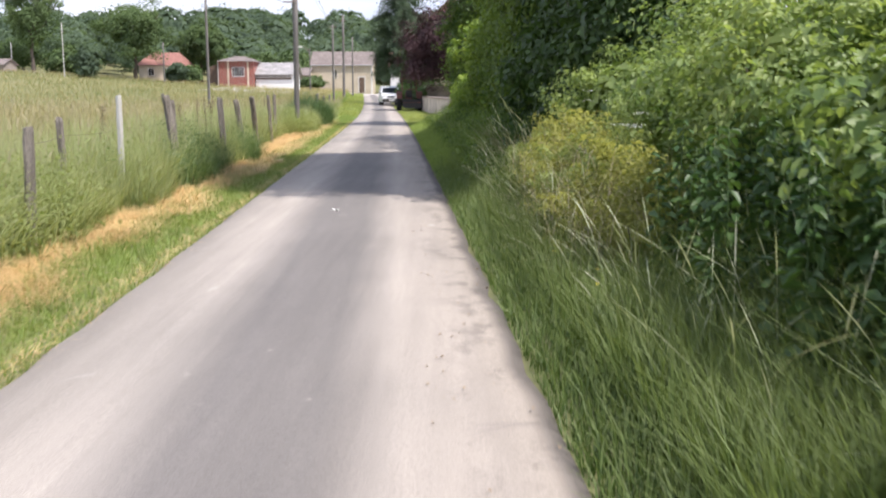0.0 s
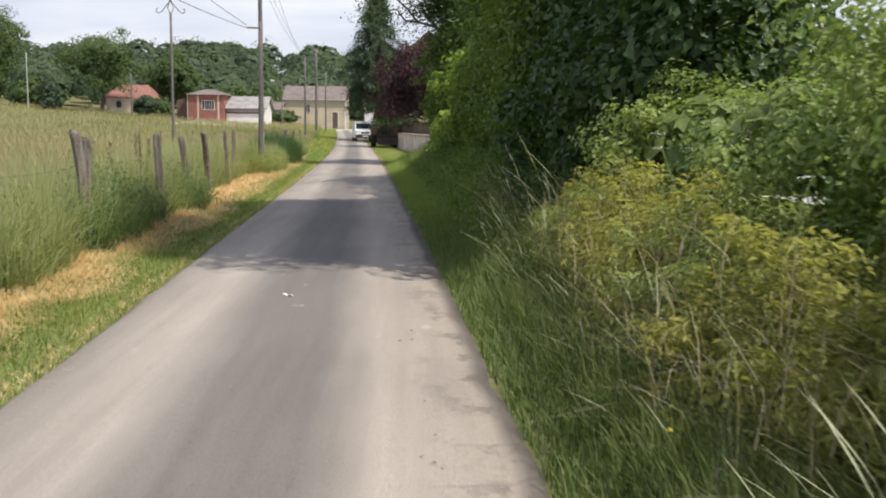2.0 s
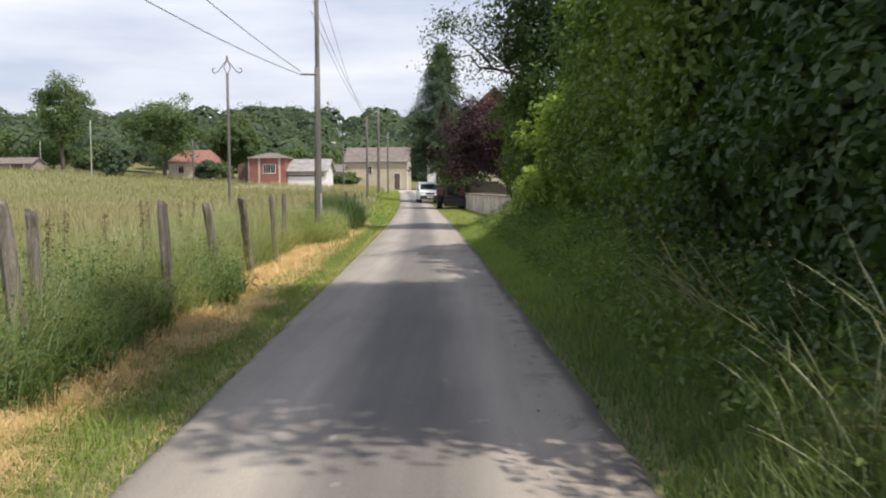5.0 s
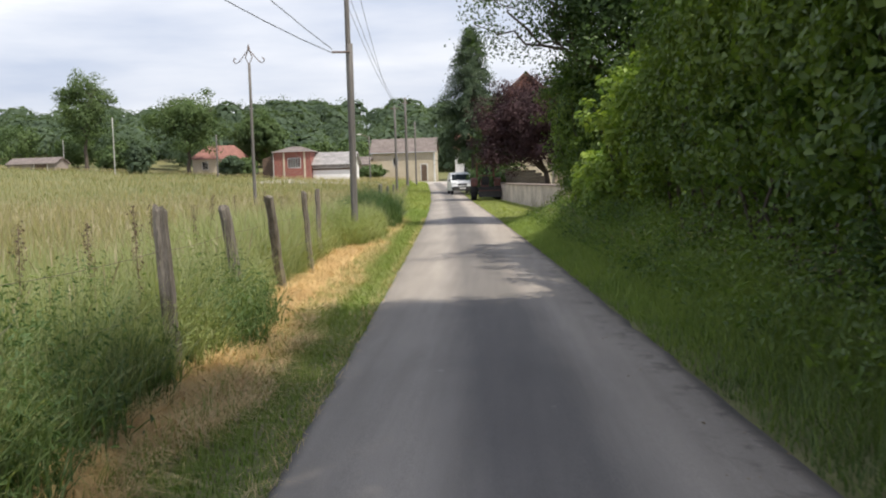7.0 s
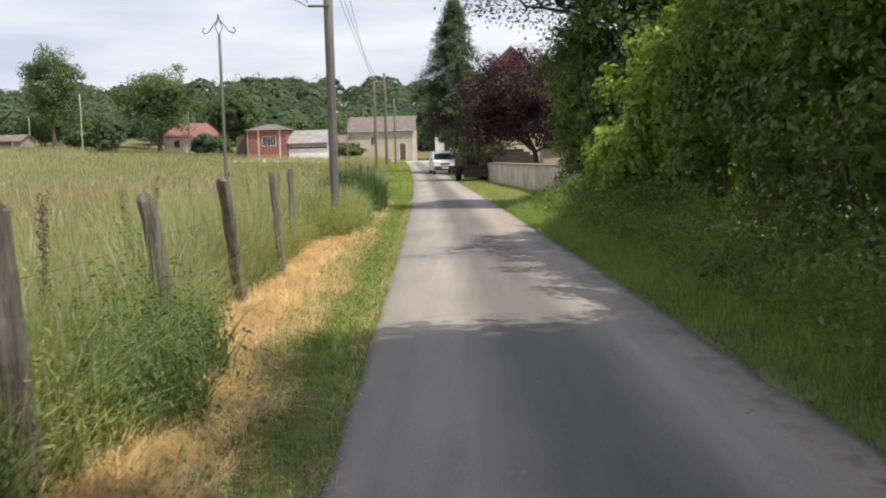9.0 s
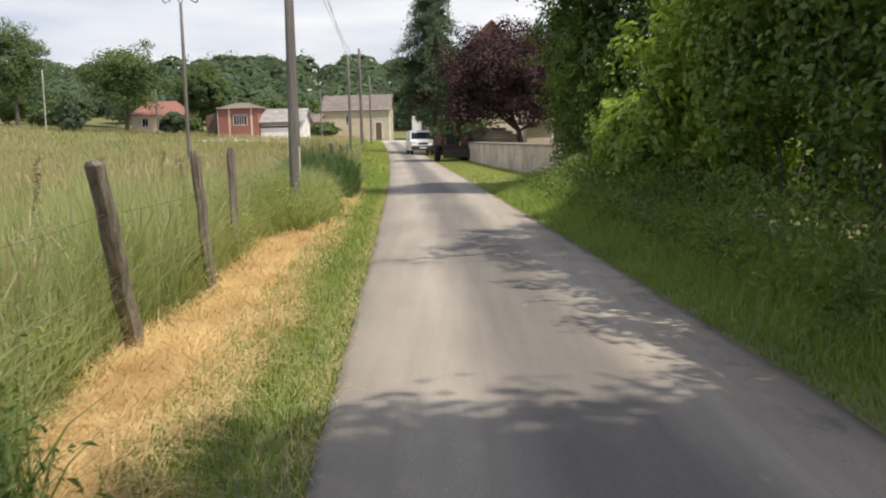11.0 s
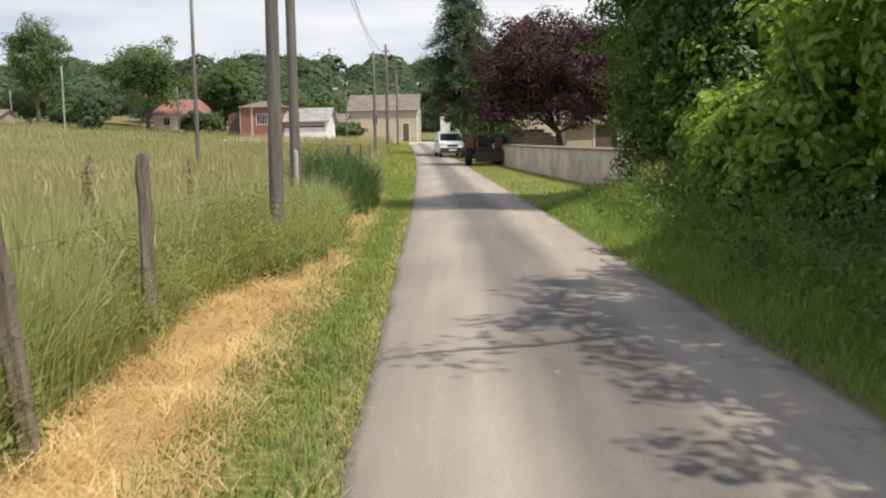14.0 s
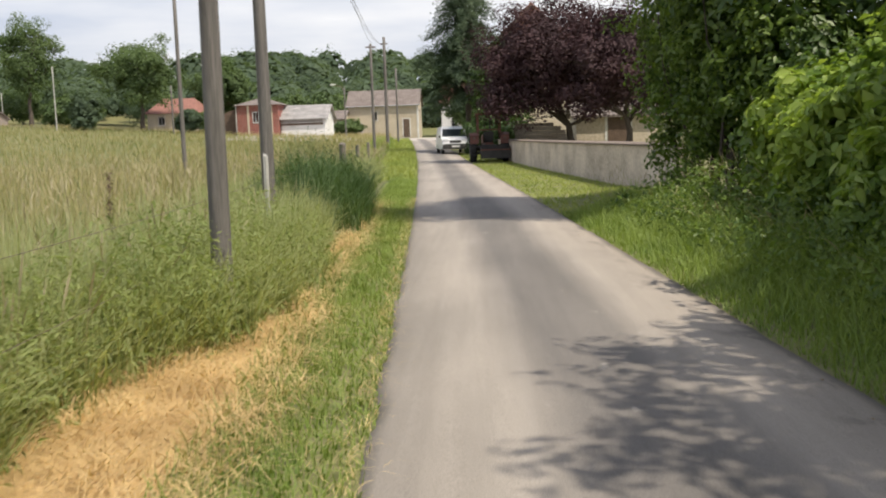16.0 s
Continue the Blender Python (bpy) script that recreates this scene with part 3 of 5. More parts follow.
# tree with the long limb at the hedge's end
big = tree("oak_tree", "tall ivy-clad tree with a long bare limb over the lane", "tree", (2.75, 42.9), 6.0, 0.26, (0.0, 0, 7.2), (2.9, 3.7, 5.3), 470, 62, 0.16, M_CANOPY, 16, 9, "roadside trees", 0.2, 0.45, core=0.7)
rng = np.random.default_rng(17)
limb = wobble(rng, (0, 0, 4.6), (-3.2, 0.6, 6.0), 7, 0.035, 0.25)
pieces = [tube(limb, np.linspace(0.11, 0.035, 7), 7)]
lv_all = []
for k, (dx, dy, dz) in enumerate(((-1.6, 0.5, 1.6), (-1.5, -0.8, 2.4), (-0.9, 0.9, 0.9), (-2.0, 0.2, 0.7), (-1.2, -0.9, 1.6), (-0.3, 0.7, 2.4), (0.3, -0.6, 2.8))):
    s = limb[2 + k % 5]
    e = (s[0] + dx, s[1] + dy, s[2] + dz)
    path = wobble(rng, s, e, 6, 0.08)
    pieces.append(tube(path, np.linspace(0.05, 0.012, 6), 5))
    for q in path[2:]:
        for _ in range(2):
            e2 = np.array(q) + sphere_dirs(rng, 1)[0] * 0.7
            pieces.append(tube(wobble(rng, q, e2, 4, 0.1), np.linspace(0.016, 0.005, 4), 4))
            p = e2 + rng.normal(0, 0.26, (80, 3))
            lv_all.append(leaves(rng, p, rng.normal(size=(80, 3)) + np.array((0, 0, 0.8)), rng.uniform(0.08, 0.15, 80)))
tv, tt, _ = join(*pieces)
soup("limb", tv, tt, M_BARK, big)
lv, lt, _ = join(*lv_all)
soup("limb_foliage", lv, lt, M_CANOPY, big)


def shrub(name, label, at, r, h, n_clumps, per, size, mat, seed, rich=False, group="hedge shrubs", stems=5, shell=0.55, clump_r=0.26, core=0.68, category="shrub", slim=0.62):
    """A many-stemmed shrub that is leafy to the ground."""
    rng = np.random.default_rng(seed)
    z0 = land1(at[0], at[1]) - 0.03
    ob = thing(name, (at[0], at[1], z0), label, category, group)
    for _ in range(stems):
        d = rng.normal(0, 0.45, 2)
        path = wobble(rng, (d[0] * 0.2, d[1] * 0.2, 0), (d[0] * r[0] * 0.8, d[1] * r[1] * 0.8, h * rng.uniform(0.55, 0.78)), 5, 0.04)
        foot = min(0.035, 0.006 + 0.006 * h)
        tv, tt = tube(path, np.linspace(foot, foot * 0.2, 5), 5)
        soup("stem", tv, tt, M_BARK, ob)
    c = (0, 0, h * 0.5)
    lv, lt = crown_leaves(rng, c, (r[0], r[1], h * 0.52), n_clumps, per, size, clump_r, shell, rich, slim=slim)
    if core:
        k = int(180 + 140 * h)
        d = sphere_dirs(rng, k)
        p = np.array(c) + d * np.array((r[0], r[1], h * 0.5)) * core * rng.uniform(0.7, 1.0, k)[:, None]
        p[:, 2] = np.maximum(p[:, 2], 0.2)
        iv, it = leaves(rng, p, d, rng.uniform(0.14, 0.22, k))
        lv, lt, _ = join((lv, lt), (iv, it))
    soup("crown", lv, lt, mat, ob)
    return ob


# hedge along the lane
rng = np.random.default_rng(21)
y = 12.6
k = 0
while y < 47.2:
    h = 4.4 + 0.7 * math.sin(y * 0.9) + rng.uniform(-0.3, 0.3)
    if y < 20:
        h = 3.4 + 0.3 * math.sin(y * 2)
    if 19.5 < y < 25:
        h = 6.6
    if 25 < y < 32:
        h = (7.5 if y < 29 else 6.5) + 0.35 * math.sin(y * 2.1)
    if 32.4 < y < 34.6:
        h = 4.5
    if 34.6 < y < 40.5:
        h = 3.2 if y < 36.2 else 2.5
    if y > 44:
        h = 6.4
    face = 1.0 if y < 22 else 0.85 - 1.05 * float(smooth(39, 46, y))
    rx = 1.35 + rng.uniform(-0.1, 0.15)
    # leaf colour carries sun where lit, and tree shade before y 19.5
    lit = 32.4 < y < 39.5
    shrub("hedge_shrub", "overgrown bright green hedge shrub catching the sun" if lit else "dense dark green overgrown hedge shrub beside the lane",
          (face + rx + 0.05 + rng.uniform(-0.12, 0.12) - (0.35 if lit else 0), y), (rx, 1.15, 0), h, int(85 + h * 26), 36, 0.14 if lit else 0.10, M_HEDGE_LIT if lit else M_CANOPY if y < 19.5 else M_HEDGE, 100 + k, clump_r=0.17)
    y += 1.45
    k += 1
# sun on these bushes is put into their leaf colour
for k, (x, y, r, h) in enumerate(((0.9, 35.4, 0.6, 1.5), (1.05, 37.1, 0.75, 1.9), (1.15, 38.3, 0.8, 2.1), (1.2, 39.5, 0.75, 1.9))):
    shrub("elder_bush", "bright yellow-green bush leaning out of the hedge in sun", (x, y), (r, 0.75, 0), h, 100, 30, 0.135, M_HEDGE_LIT, 160 + k, rich=True, group="sunlit bushes", clump_r=0.26, shell=0.35, category="bush", slim=0.5)
# second row behind, closing the view
for k, y in enumerate(np.arange(18, 47, 3.2)):
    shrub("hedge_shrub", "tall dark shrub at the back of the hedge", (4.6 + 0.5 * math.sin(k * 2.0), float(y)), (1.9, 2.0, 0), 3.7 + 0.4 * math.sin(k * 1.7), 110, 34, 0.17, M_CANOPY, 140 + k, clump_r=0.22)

# brambles and bushes by the first stretch
for k, (x, y, rx, ry_, h) in enumerate(((2.6, 2.2, 1.1, 1.2, 1.8), (2.5, 4.3, 1.1, 1.15, 1.9), (2.5, 6.2, 1.15, 1.1, 2.25), (2.85, 8.1, 1.2, 1.1, 2.55), (2.55, 9.9, 1.05, 1.0, 2.1), (2.3, 11.4, 0.95, 0.9, 2.05))):
    # from the third bush on, sun is painted in with paler leaves
    shrub("bramble_bush", "sprawling bramble bush with mixed green leaves", (x, y), (rx, ry_, 0), h, 230, 52 if k < 2 else 72, 0.064 if k < 2 else 0.048, M_BRAMBLE if k < 2 else M_BRAMBLE_LIT, 170 + k, rich=k < 4, group="brambles", clump_r=0.2)
crng = np.random.default_rng(61)
for k, (x, y, rx, ry_, h) in enumerate(((1.42, 6.6, 0.5, 0.6, 1.05), (1.38, 7.5, 0.55, 0.6, 1.2), (1.38, 8.3, 0.55, 0.6, 1.3), (1.38, 9.2, 0.58, 0.65, 1.35), (1.32, 10.2, 0.56, 0.65, 1.4), (1.3, 11.1, 0.55, 0.6, 1.3), (1.4, 11.9, 0.5, 0.5, 1.15))):
    clump = shrub("cleavers_clump", "tangled yellow-green cleavers and hedge parsley clump", (x, y), (rx * 1.1, ry_ * 1.15, 0), h, 170, 56, 0.042, M_LUSH if k in (2, 5) else M_CLEAVER, 180 + k, group="cleavers", core=0.4, clump_r=0.2, shell=0.42, slim=0.28)
    a, d = crng.uniform(0, 6.283, 320), np.sqrt(crng.uniform(0, 1, 320))
    q = np.stack([np.cos(a) * d * rx * 1.05, np.sin(a) * d * ry_ * 1.05, h * crng.uniform(0.0, 0.75, 320) * (1.05 - 0.5 * d * d)], 1)
    v, t, al = blades(crng, q, crng.uniform(0.25, 0.65, 320), crng.uniform(0.004, 0.008, 320), crng.uniform(0.3, 1.7, 320), 3)
    soup("dry_stem_tangle", v, t, M_HEAD, clump, al)
for k, (x, y, h) in enumerate(((4.7, 11.6, 2.7), (5.2, 13.6, 2.9), (4.0, 10.2, 2.2))):
    # hazels take the leaf colour brightened for sun
    shrub("hazel_bush", "light green hazel bush standing in the sun", (x, y), (1.0, 1.1, 0), h, 150, 44, 0.10, M_BRAMBLE_LIT, 196 + k, group="sunlit bushes", category="bush", clump_r=0.22)
for k, y in enumerate(np.arange(-3, 9, 2.6)):
    shrub("bramble_bush", "tall shaded shrub behind the brambles", (5.3, float(y)), (1.7, 1.7, 0), 1.9, 100, 36, 0.13, M_HEDGE, 190 + k, group="brambles", clump_r=0.22)

# lush clumps along the field fence
def weed_clump(x, y, r, h, mat, seed, label):
    """Tall lush weeds: arching stems and narrow leaves from many roots."""
    rng = np.random.default_rng(seed)
    ob = thing("weed_clump", (x, y, land1(x, y)), label, "weeds", "fence weeds")
    n = int(1100 * (r + 0.15))
    a, d = rng.uniform(0, 6.283, n), r * 1.2 * np.sqrt(rng.uniform(0, 1, n))
    base = np.stack([np.cos(a) * d, np.sin(a) * d * 1.3, np.full(n, -0.03)], 1)
    hh = h * rng.uniform(0.5, 1.1, n) * (1.05 - 0.35 * (d / (r * 1.2)) ** 2)
    v, t, al = blades(rng, base, hh, rng.uniform(0.008, 0.02, n), rng.uniform(0.15, 0.9, n), 3)
    soup("blade_tuft", v, t, mat, ob, al)
    stalks, per = int(60 + 110 * r), 18
    a, d = rng.uniform(0, 6.283, stalks), r * 1.25 * np.sqrt(rng.uniform(0, 1, stalks))
    top = h * rng.uniform(0.55, 1.0, stalks) * (1.05 - 0.4 * (d / (r * 1.25)) ** 2)
    i = np.repeat(np.arange(stalks), per)
    u = rng.uniform(0.15, 1.0, len(i))
    spread = 0.05 + 0.09 * (1 - u)
    p = np.stack([np.cos(a)[i] * d[i] * (0.7 + 0.3 * u), np.sin(a)[i] * d[i] * 1.3 * (0.7 + 0.3 * u), top[i] * u], 1) + rng.normal(0, 1, (len(i), 3)) * spread[:, None] * np.array((1, 1, 0.5))
    p[:, 2] = np.maximum(p[:, 2], 0.03)
    out = np.stack([np.cos(a)[i], np.sin(a)[i], np.full(len(i), 1.1)], 1) + rng.normal(0, 0.5, (len(i), 3))
    v, t = leaves(rng, p, out, rng.uniform(0.04, 0.10, len(i)) * (1.1 - 0.5 * u), slim=0.27)
    soup("foliage", v, t, mat, ob)
    return ob


for k, (x, y, r, h, m) in enumerate(((-4.25, 12.3, 0.5, 0.95, 0), (-4.45, 13.4, 0.55, 1.0, 0), (-4.3, 10.6, 0.45, 0.8, 0), (-4.45, 16.6, 0.5, 1.0, 1), (-4.6, 17.9, 0.5, 1.0, 1), (-5.6, 29.4, 0.5, 0.9, 0), (-5.45, 31.2, 0.5, 0.95, 0), (-5.3, 32.3, 0.55, 1.05, 0), (-5.3, 33.2, 0.55, 1.15, 0), (-5.0, 33.0, 0.35, 0.95, 0), (-5.2, 31.9, 0.4, 1.0, 0), (-5.45, 30.3, 0.3, 1.05, 0), (-5.65, 30.2, 0.4, 0.9, 0), (-5.6, 28.4, 0.35, 0.95, 0), (-5.5, 26.8, 0.35, 0.9, 0), (-5.4, 25.2, 0.3, 0.9, 0), (-5.12, 27.1, 0.2, 0.6, 0), (-4.55, 19.3, 0.4, 0.85, 0), (-4.62, 20.4, 0.4, 0.85, 0), (-4.85, 22.0, 0.35, 0.85, 0), (-5.15, 23.4, 0.35, 0.85, 0), (-3.92, 8.1, 0.35, 1.1, 0), (-3.9, 9.1, 0.35, 1.05, 0), (-4.05, 10.0, 0.35, 1.05, 0), (-4.15, 14.6, 0.35, 0.95, 1), (-4.2, 15.6, 0.4, 0.95, 1), (-5.75, 38.7, 0.5, 1.1, 0),
                                 (-5.4, 34.5, 0.55, 1.15, 0), (-5.6, 35.8, 0.5, 1.1, 0), (-5.75, 37.2, 0.5, 1.1, 0), (-5.8, 41.4, 0.7, 1.6, 1), (-5.95, 42.6, 0.85, 1.8, 1), (-6.05, 44.0, 0.85, 1.8, 1), (-6.2, 45.5, 0.8, 1.7, 1), (-6.4, 47.0, 0.7, 1.5, 1), (-5.75, 43.3, 0.5, 1.2, 1), (-6.0, 45.0, 0.55, 1.2, 1), (-6.2, 46.6, 0.5, 1.1, 1), (-5.15, 33.4, 0.45, 0.95, 0), (-5.5, 33.0, 0.5, 1.05, 0), (-5.05, 34.4, 0.45, 1.0, 0), (-5.5, 34.6, 0.5, 1.1, 0), (-5.05, 35.6, 0.45, 0.95, 0), (-5.2, 36.8, 0.45, 0.95, 0), (-4.4, 20.2, 0.45, 0.95, 1), (-4.5, 21.4, 0.4, 0.9, 1), (-4.9, 17.2, 0.5, 1.2, 1), (-5.1, 19.0, 0.45, 1.1, 1))):
    if 24 < y < 40:
        x = min(x, float(left_edge(y) - grass_start(y)) - 0.55 * r)
    weed_clump(x, y, r, h, M_NETTLE if y > 40 else M_RANK if m else M_LUSH, 600 + k, "tangled dark green weed clump on the fence line" if m else "lush light green weed clump on the fence line")

# copper beech, conifer and garden trees behind the wall
tree("copper_beech", "dense round copper beech with dark purple leaves", "tree", (1.9, 75.0), 2.8, 0.22, (-1.35, 0, 4.75), (4.7, 3.3, 3.55), 760, 95, 0.125, M_BEECH, 31, 8, "", 0.2, 0.5, low=-0.78, core=0.68)
tree("copper_beech", "dense copper beech with dark purple leaves", "tree", (3.9, 71.5), 2.6, 0.2, (-0.2, 0, 4.5), (3.7, 3.0, 3.4), 480, 75, 0.125, M_BEECH, 32, 8, "", 0.2, 0.5, low=-0.78, core=0.68)


def conifer(name, label, at, h, r, seed, mat=M_SPRUCE, tiers=26):
    """A conifer: straight trunk and drooping boughs in whorls, ragged in outline."""
    rng = np.random.default_rng(seed)
    ob = thing(name, (at[0], at[1], land1(*at) - 0.05), label, "tree")
    tv, tt = tube([(0, 0, 0), (0, 0, h * 0.5), (0, 0, h * 0.98)], (0.24, 0.15, 0.02), 8)
    soup("trunk", tv, tt, M_BARK, ob)
    ps, ns, ss = [], [], []
    for i in range(tiers):
        s = (i + 0.5) / tiers
        z = h * (0.24 + 0.74 * s)
        rad = r * (1 - s) ** 0.68 * (1.0 if s > 0.15 else 0.7) + 0.15
        for _ in range(9):
            a = rng.uniform(0, 2 * np.pi)
            L = rad * rng.uniform(0.7, 1.15)
            n = int(45 + 80 * L)
            u = rng.uniform(0.15, 1, n)
            p = np.stack([np.cos(a) * L * u, np.sin(a) * L * u, z - 0.35 * L * u ** 1.5], 1) + rng.normal(0, 0.16, (n, 3))
            ps.append(p)
            ns.append(np.stack([np.cos(a) * np.ones(n), np.sin(a) * np.ones(n), np.ones(n)], 1) + rng.normal(0, 0.6, (n, 3)))
            ss.append(rng.uniform(0.12, 0.23, n))
    lv, lt = leaves(rng, np.concatenate(ps), np.concatenate(ns), np.concatenate(ss), slim=0.4)
    soup("crown", lv, lt, mat, ob)
    return ob


conifer("conifer", "tall dark green conifer with a ragged pointed top", (-3.9, 94.5), 14.4, 4.3, 41)
tree("garden_tree", "dark green garden tree behind the tractor", "tree", (-1.2, 90.0), 2.4, 0.18, (0, 0, 4.6), (2.6, 2.4, 2.8), 160, 40, 0.25, M_CANOPY, 42, 5)
tree("garden_tree", "green tree beside the far houses", "tree", (-4.0, 148.0), 2.0, 0.2, (0, 0, 3.0), (3.5, 3.0, 2.6), 120, 40, 0.4, M_FAR2, 43, 5)

for k, (x, y, r, h) in enumerate(((-2.3, 83.2, 1.2, 2.6), (-1.4, 80.5, 1.2, 2.4), (-3.0, 87.5, 1.2, 3.0))):
    shrub("garden_shrub", "dark evergreen garden shrub behind the tractor", (x, y), (r, r, 0), h, 110, 50, 0.16, M_CANOPY, 650 + k, group="garden shrubs")

# trees and bushes across the field
for k, (x, y, h, r, bare) in enumerate(((-74.5, 177, 18, 5.6, 0.35), (-50.5, 160, 13.6, 6.0, 0.4), (-43.5, 175, 11.5, 4.2, 0.3), (-40.5, 172, 11.0, 3.0, 0.3))):
    tree("field_tree", "tall deciduous tree with an open crown at the field's far side", "tree", (x, y), h * 0.5, 0.35, (0, 0, h * 0.63), (r * 1.1, r, h * 0.40), 190, 75, 0.32, M_FAR2, 50 + k, 9, "field trees", 0.22, 0.3)
for k, (x, y, r, h) in enumerate(((-55.5, 152, 2.6, 5.2), (-62, 168, 3.0, 4.4), (-67, 172, 4, 5.0), (-41.5, 152, 1.8, 3.6), (-41.8, 161, 2.0, 3.4), (-22.5, 166, 2.6, 2.6), (-71, 186, 6, 8), (-80, 186, 6, 7), (-90, 182, 6, 8), (-58, 190, 6, 7), (-36, 186, 5, 7), (-30, 190, 5, 7.5), (-8, 185, 4, 6), (-3, 178, 5, 7))):
    shrub("field_bush", "rounded green bush by the far houses", (x, y), (r, r * 0.8, 0), h, 90, 34, 0.42, M_FAR2 if k % 3 else M_FAR_HAZED, 70 + k, group="field bushes", category="bush", clump_r=0.27)

# wooded hill
rng = np.random.default_rng(61)
pieces = []
for k in range(520):
    row = k % 5
    y = 215 + row * 30 + rng.uniform(-12, 12)
    x = rng.uniform(-0.64, 0.30) * y - 12
    h = rng.uniform(8, 13) * (0.75 + 0.07 * row)
    z = land1(x, y)
    dome = sphere_dirs(rng, 90)
    dome[:, 2] = np.abs(dome[:, 2])
    iv, it = leaves(rng, np.array((x, y, z + h * 0.4)) + dome * np.array((h * 0.42, h * 0.36, h * 0.50)), dome, rng.uniform(0.16, 0.24, 90) * h, slim=0.9)
    pieces.append((iv, it))
    pieces.append(crown_leaves(rng, (x, y, z + h * 0.5), (h * 0.52, h * 0.46, h * 0.55), 26, 24, 0.62, 0.33, 0.6, low=-0.3))
lv, lt, _ = join(*pieces)
# the haze over the hill lies in its leaf colour
wood = soup("wooded_hill", lv, lt, M_FAR_HAZED)
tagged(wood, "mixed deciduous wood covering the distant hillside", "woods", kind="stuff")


# ---- walls and buildings ----
def garden_wall():
    ob = thing("garden_wall", (0, 0, 0), "weathered pale rendered garden wall with stained patches and brown coping", "wall")
    a, b = Vector((1.35, 47.5)), Vector((-2.0, 80.0))
    d = (b - a)
    L = d.length
    ob.matrix_world = pose(a.x, a.y, 0, 0, 0, math.degrees(math.atan2(d.y, d.x)))
    bm = bmesh.new()
    n = 40
    for i in range(n + 1):
        x = L * i / n
        for yy, z in ((-0.11, -0.2), (-0.11, 1.10), (0.11, 1.10), (0.11, -0.2)):
            bm.verts.new((x, yy + 0.012 * noise.noise((x * 0.8, z, 3)), z + (0.015 * noise.noise((x, 2, 1)) if z > 0 else 0) + 0.55 * float(smooth(60, 165, a.y + d.y * i / n))))
    bm.verts.ensure_lookup_table()
    for i in range(n):
        for k in range(4):
            j = (k + 1) % 4
            bm.faces.new((bm.verts[4 * i + k], bm.verts[4 * i + j], bm.verts[4 * i + 4 + j], bm.verts[4 * i + 4 + k]))
    bm.faces.new([bm.verts[k] for k in range(4)])
    bm.faces.new([bm.verts[4 * n + k] for k in (3, 2, 1, 0)])
    bmesh.ops.recalc_face_normals(bm, faces=bm.faces)
    part("wall_body", bm, M_PLASTER, ob)
    m = int(L / 0.9)
    bm0 = prism_x([(-0.17, 1.10), (-0.17, 1.14), (0, 1.19), (0.17, 1.14), (0.17, 1.10)], 0.005, 0.895)
    first = part("coping_stone", bm0, M_CAP, ob)
    for i in range(m):
        c = first if i == 0 else new("coping_stone", first.data)
        c.parent = ob
        c.location = (i * L / m, 0, 0.012 + 0.55 * float(smooth(60, 165, a.y + d.y * i / m)))
    return ob


garden_wall()


def timber_stack():
    ob = thing("timber_stack", (0.1, 77.3, land1(0.1, 77.3)), "stack of long weathered boards under a sloping sheet behind the wall", "timber", rz=-6)
    rng = np.random.default_rng(5)
    for i in range(9):
        z = 0.12 + i * 0.2
        w = 2.75 - (0.4 * max(0, i - 6))
        part("board", slab((-1.35 + rng.uniform(-0.06, 0.06), -0.6, z), (-1.35 + w + rng.uniform(-0.1, 0.1), 0.6 + rng.uniform(-0.04, 0.04), z + 0.185), 0.012), M_TIMBER, ob)
        if i < 8:
            for x in (-1.0, 0.8):
                part("spacer", slab((x, -0.58, z + 0.185), (x + 0.08, 0.58, z + 0.2)), M_DARKWOOD, ob)
    for x in (-1.2, 1.1):
        part("bearer", slab((x, -0.6, 0), (x + 0.12, 0.6, 0.12)), M_DARKWOOD, ob)
    bm = prism([(-1.6, 1.94), (1.6, 2.34), (1.6, 2.38), (-1.6, 1.98)], -0.75, 0.75)
    part("cover_sheet", bm, M_ROOF_GREY, ob, "sloping grey sheet")
    return ob


timber_stack()


def window(parent, x, y, z, w, h, bars=0, shutter=None):
    """A window in a wall that faces -y, with its middle at x and foot at z."""
    f = 0.07
    bm = bmesh.new()
    for lo, hi in (((x - w / 2, y - 0.05, z), (x - w / 2 + f, y + 0.06, z + h)), ((x + w / 2 - f, y - 0.05, z), (x + w / 2, y + 0.06, z + h)),
                   ((x - w / 2 + f, y - 0.05, z), (x + w / 2 - f, y + 0.06, z + f)), ((x - w / 2 + f, y - 0.05, z + h - f), (x + w / 2 - f, y + 0.06, z + h))):
        box(bm, lo, hi)
    wd = part("window", bm, M_WHITE, parent)
    part("pane", slab((x - w / 2 + f, y + 0.0, z + f), (x + w / 2 - f, y + 0.02, z + h - f)), M_GLASS, wd)
    for i in range(bars):
        bx = x - w / 2 + f + (w - 2 * f) * (i + 1) / (bars + 1)
        part("glazing_bar", slab((bx - 0.03, y - 0.03, z + f), (bx + 0.03, y - 0.002, z + h - f)), M_WHITE, wd)
    return wd


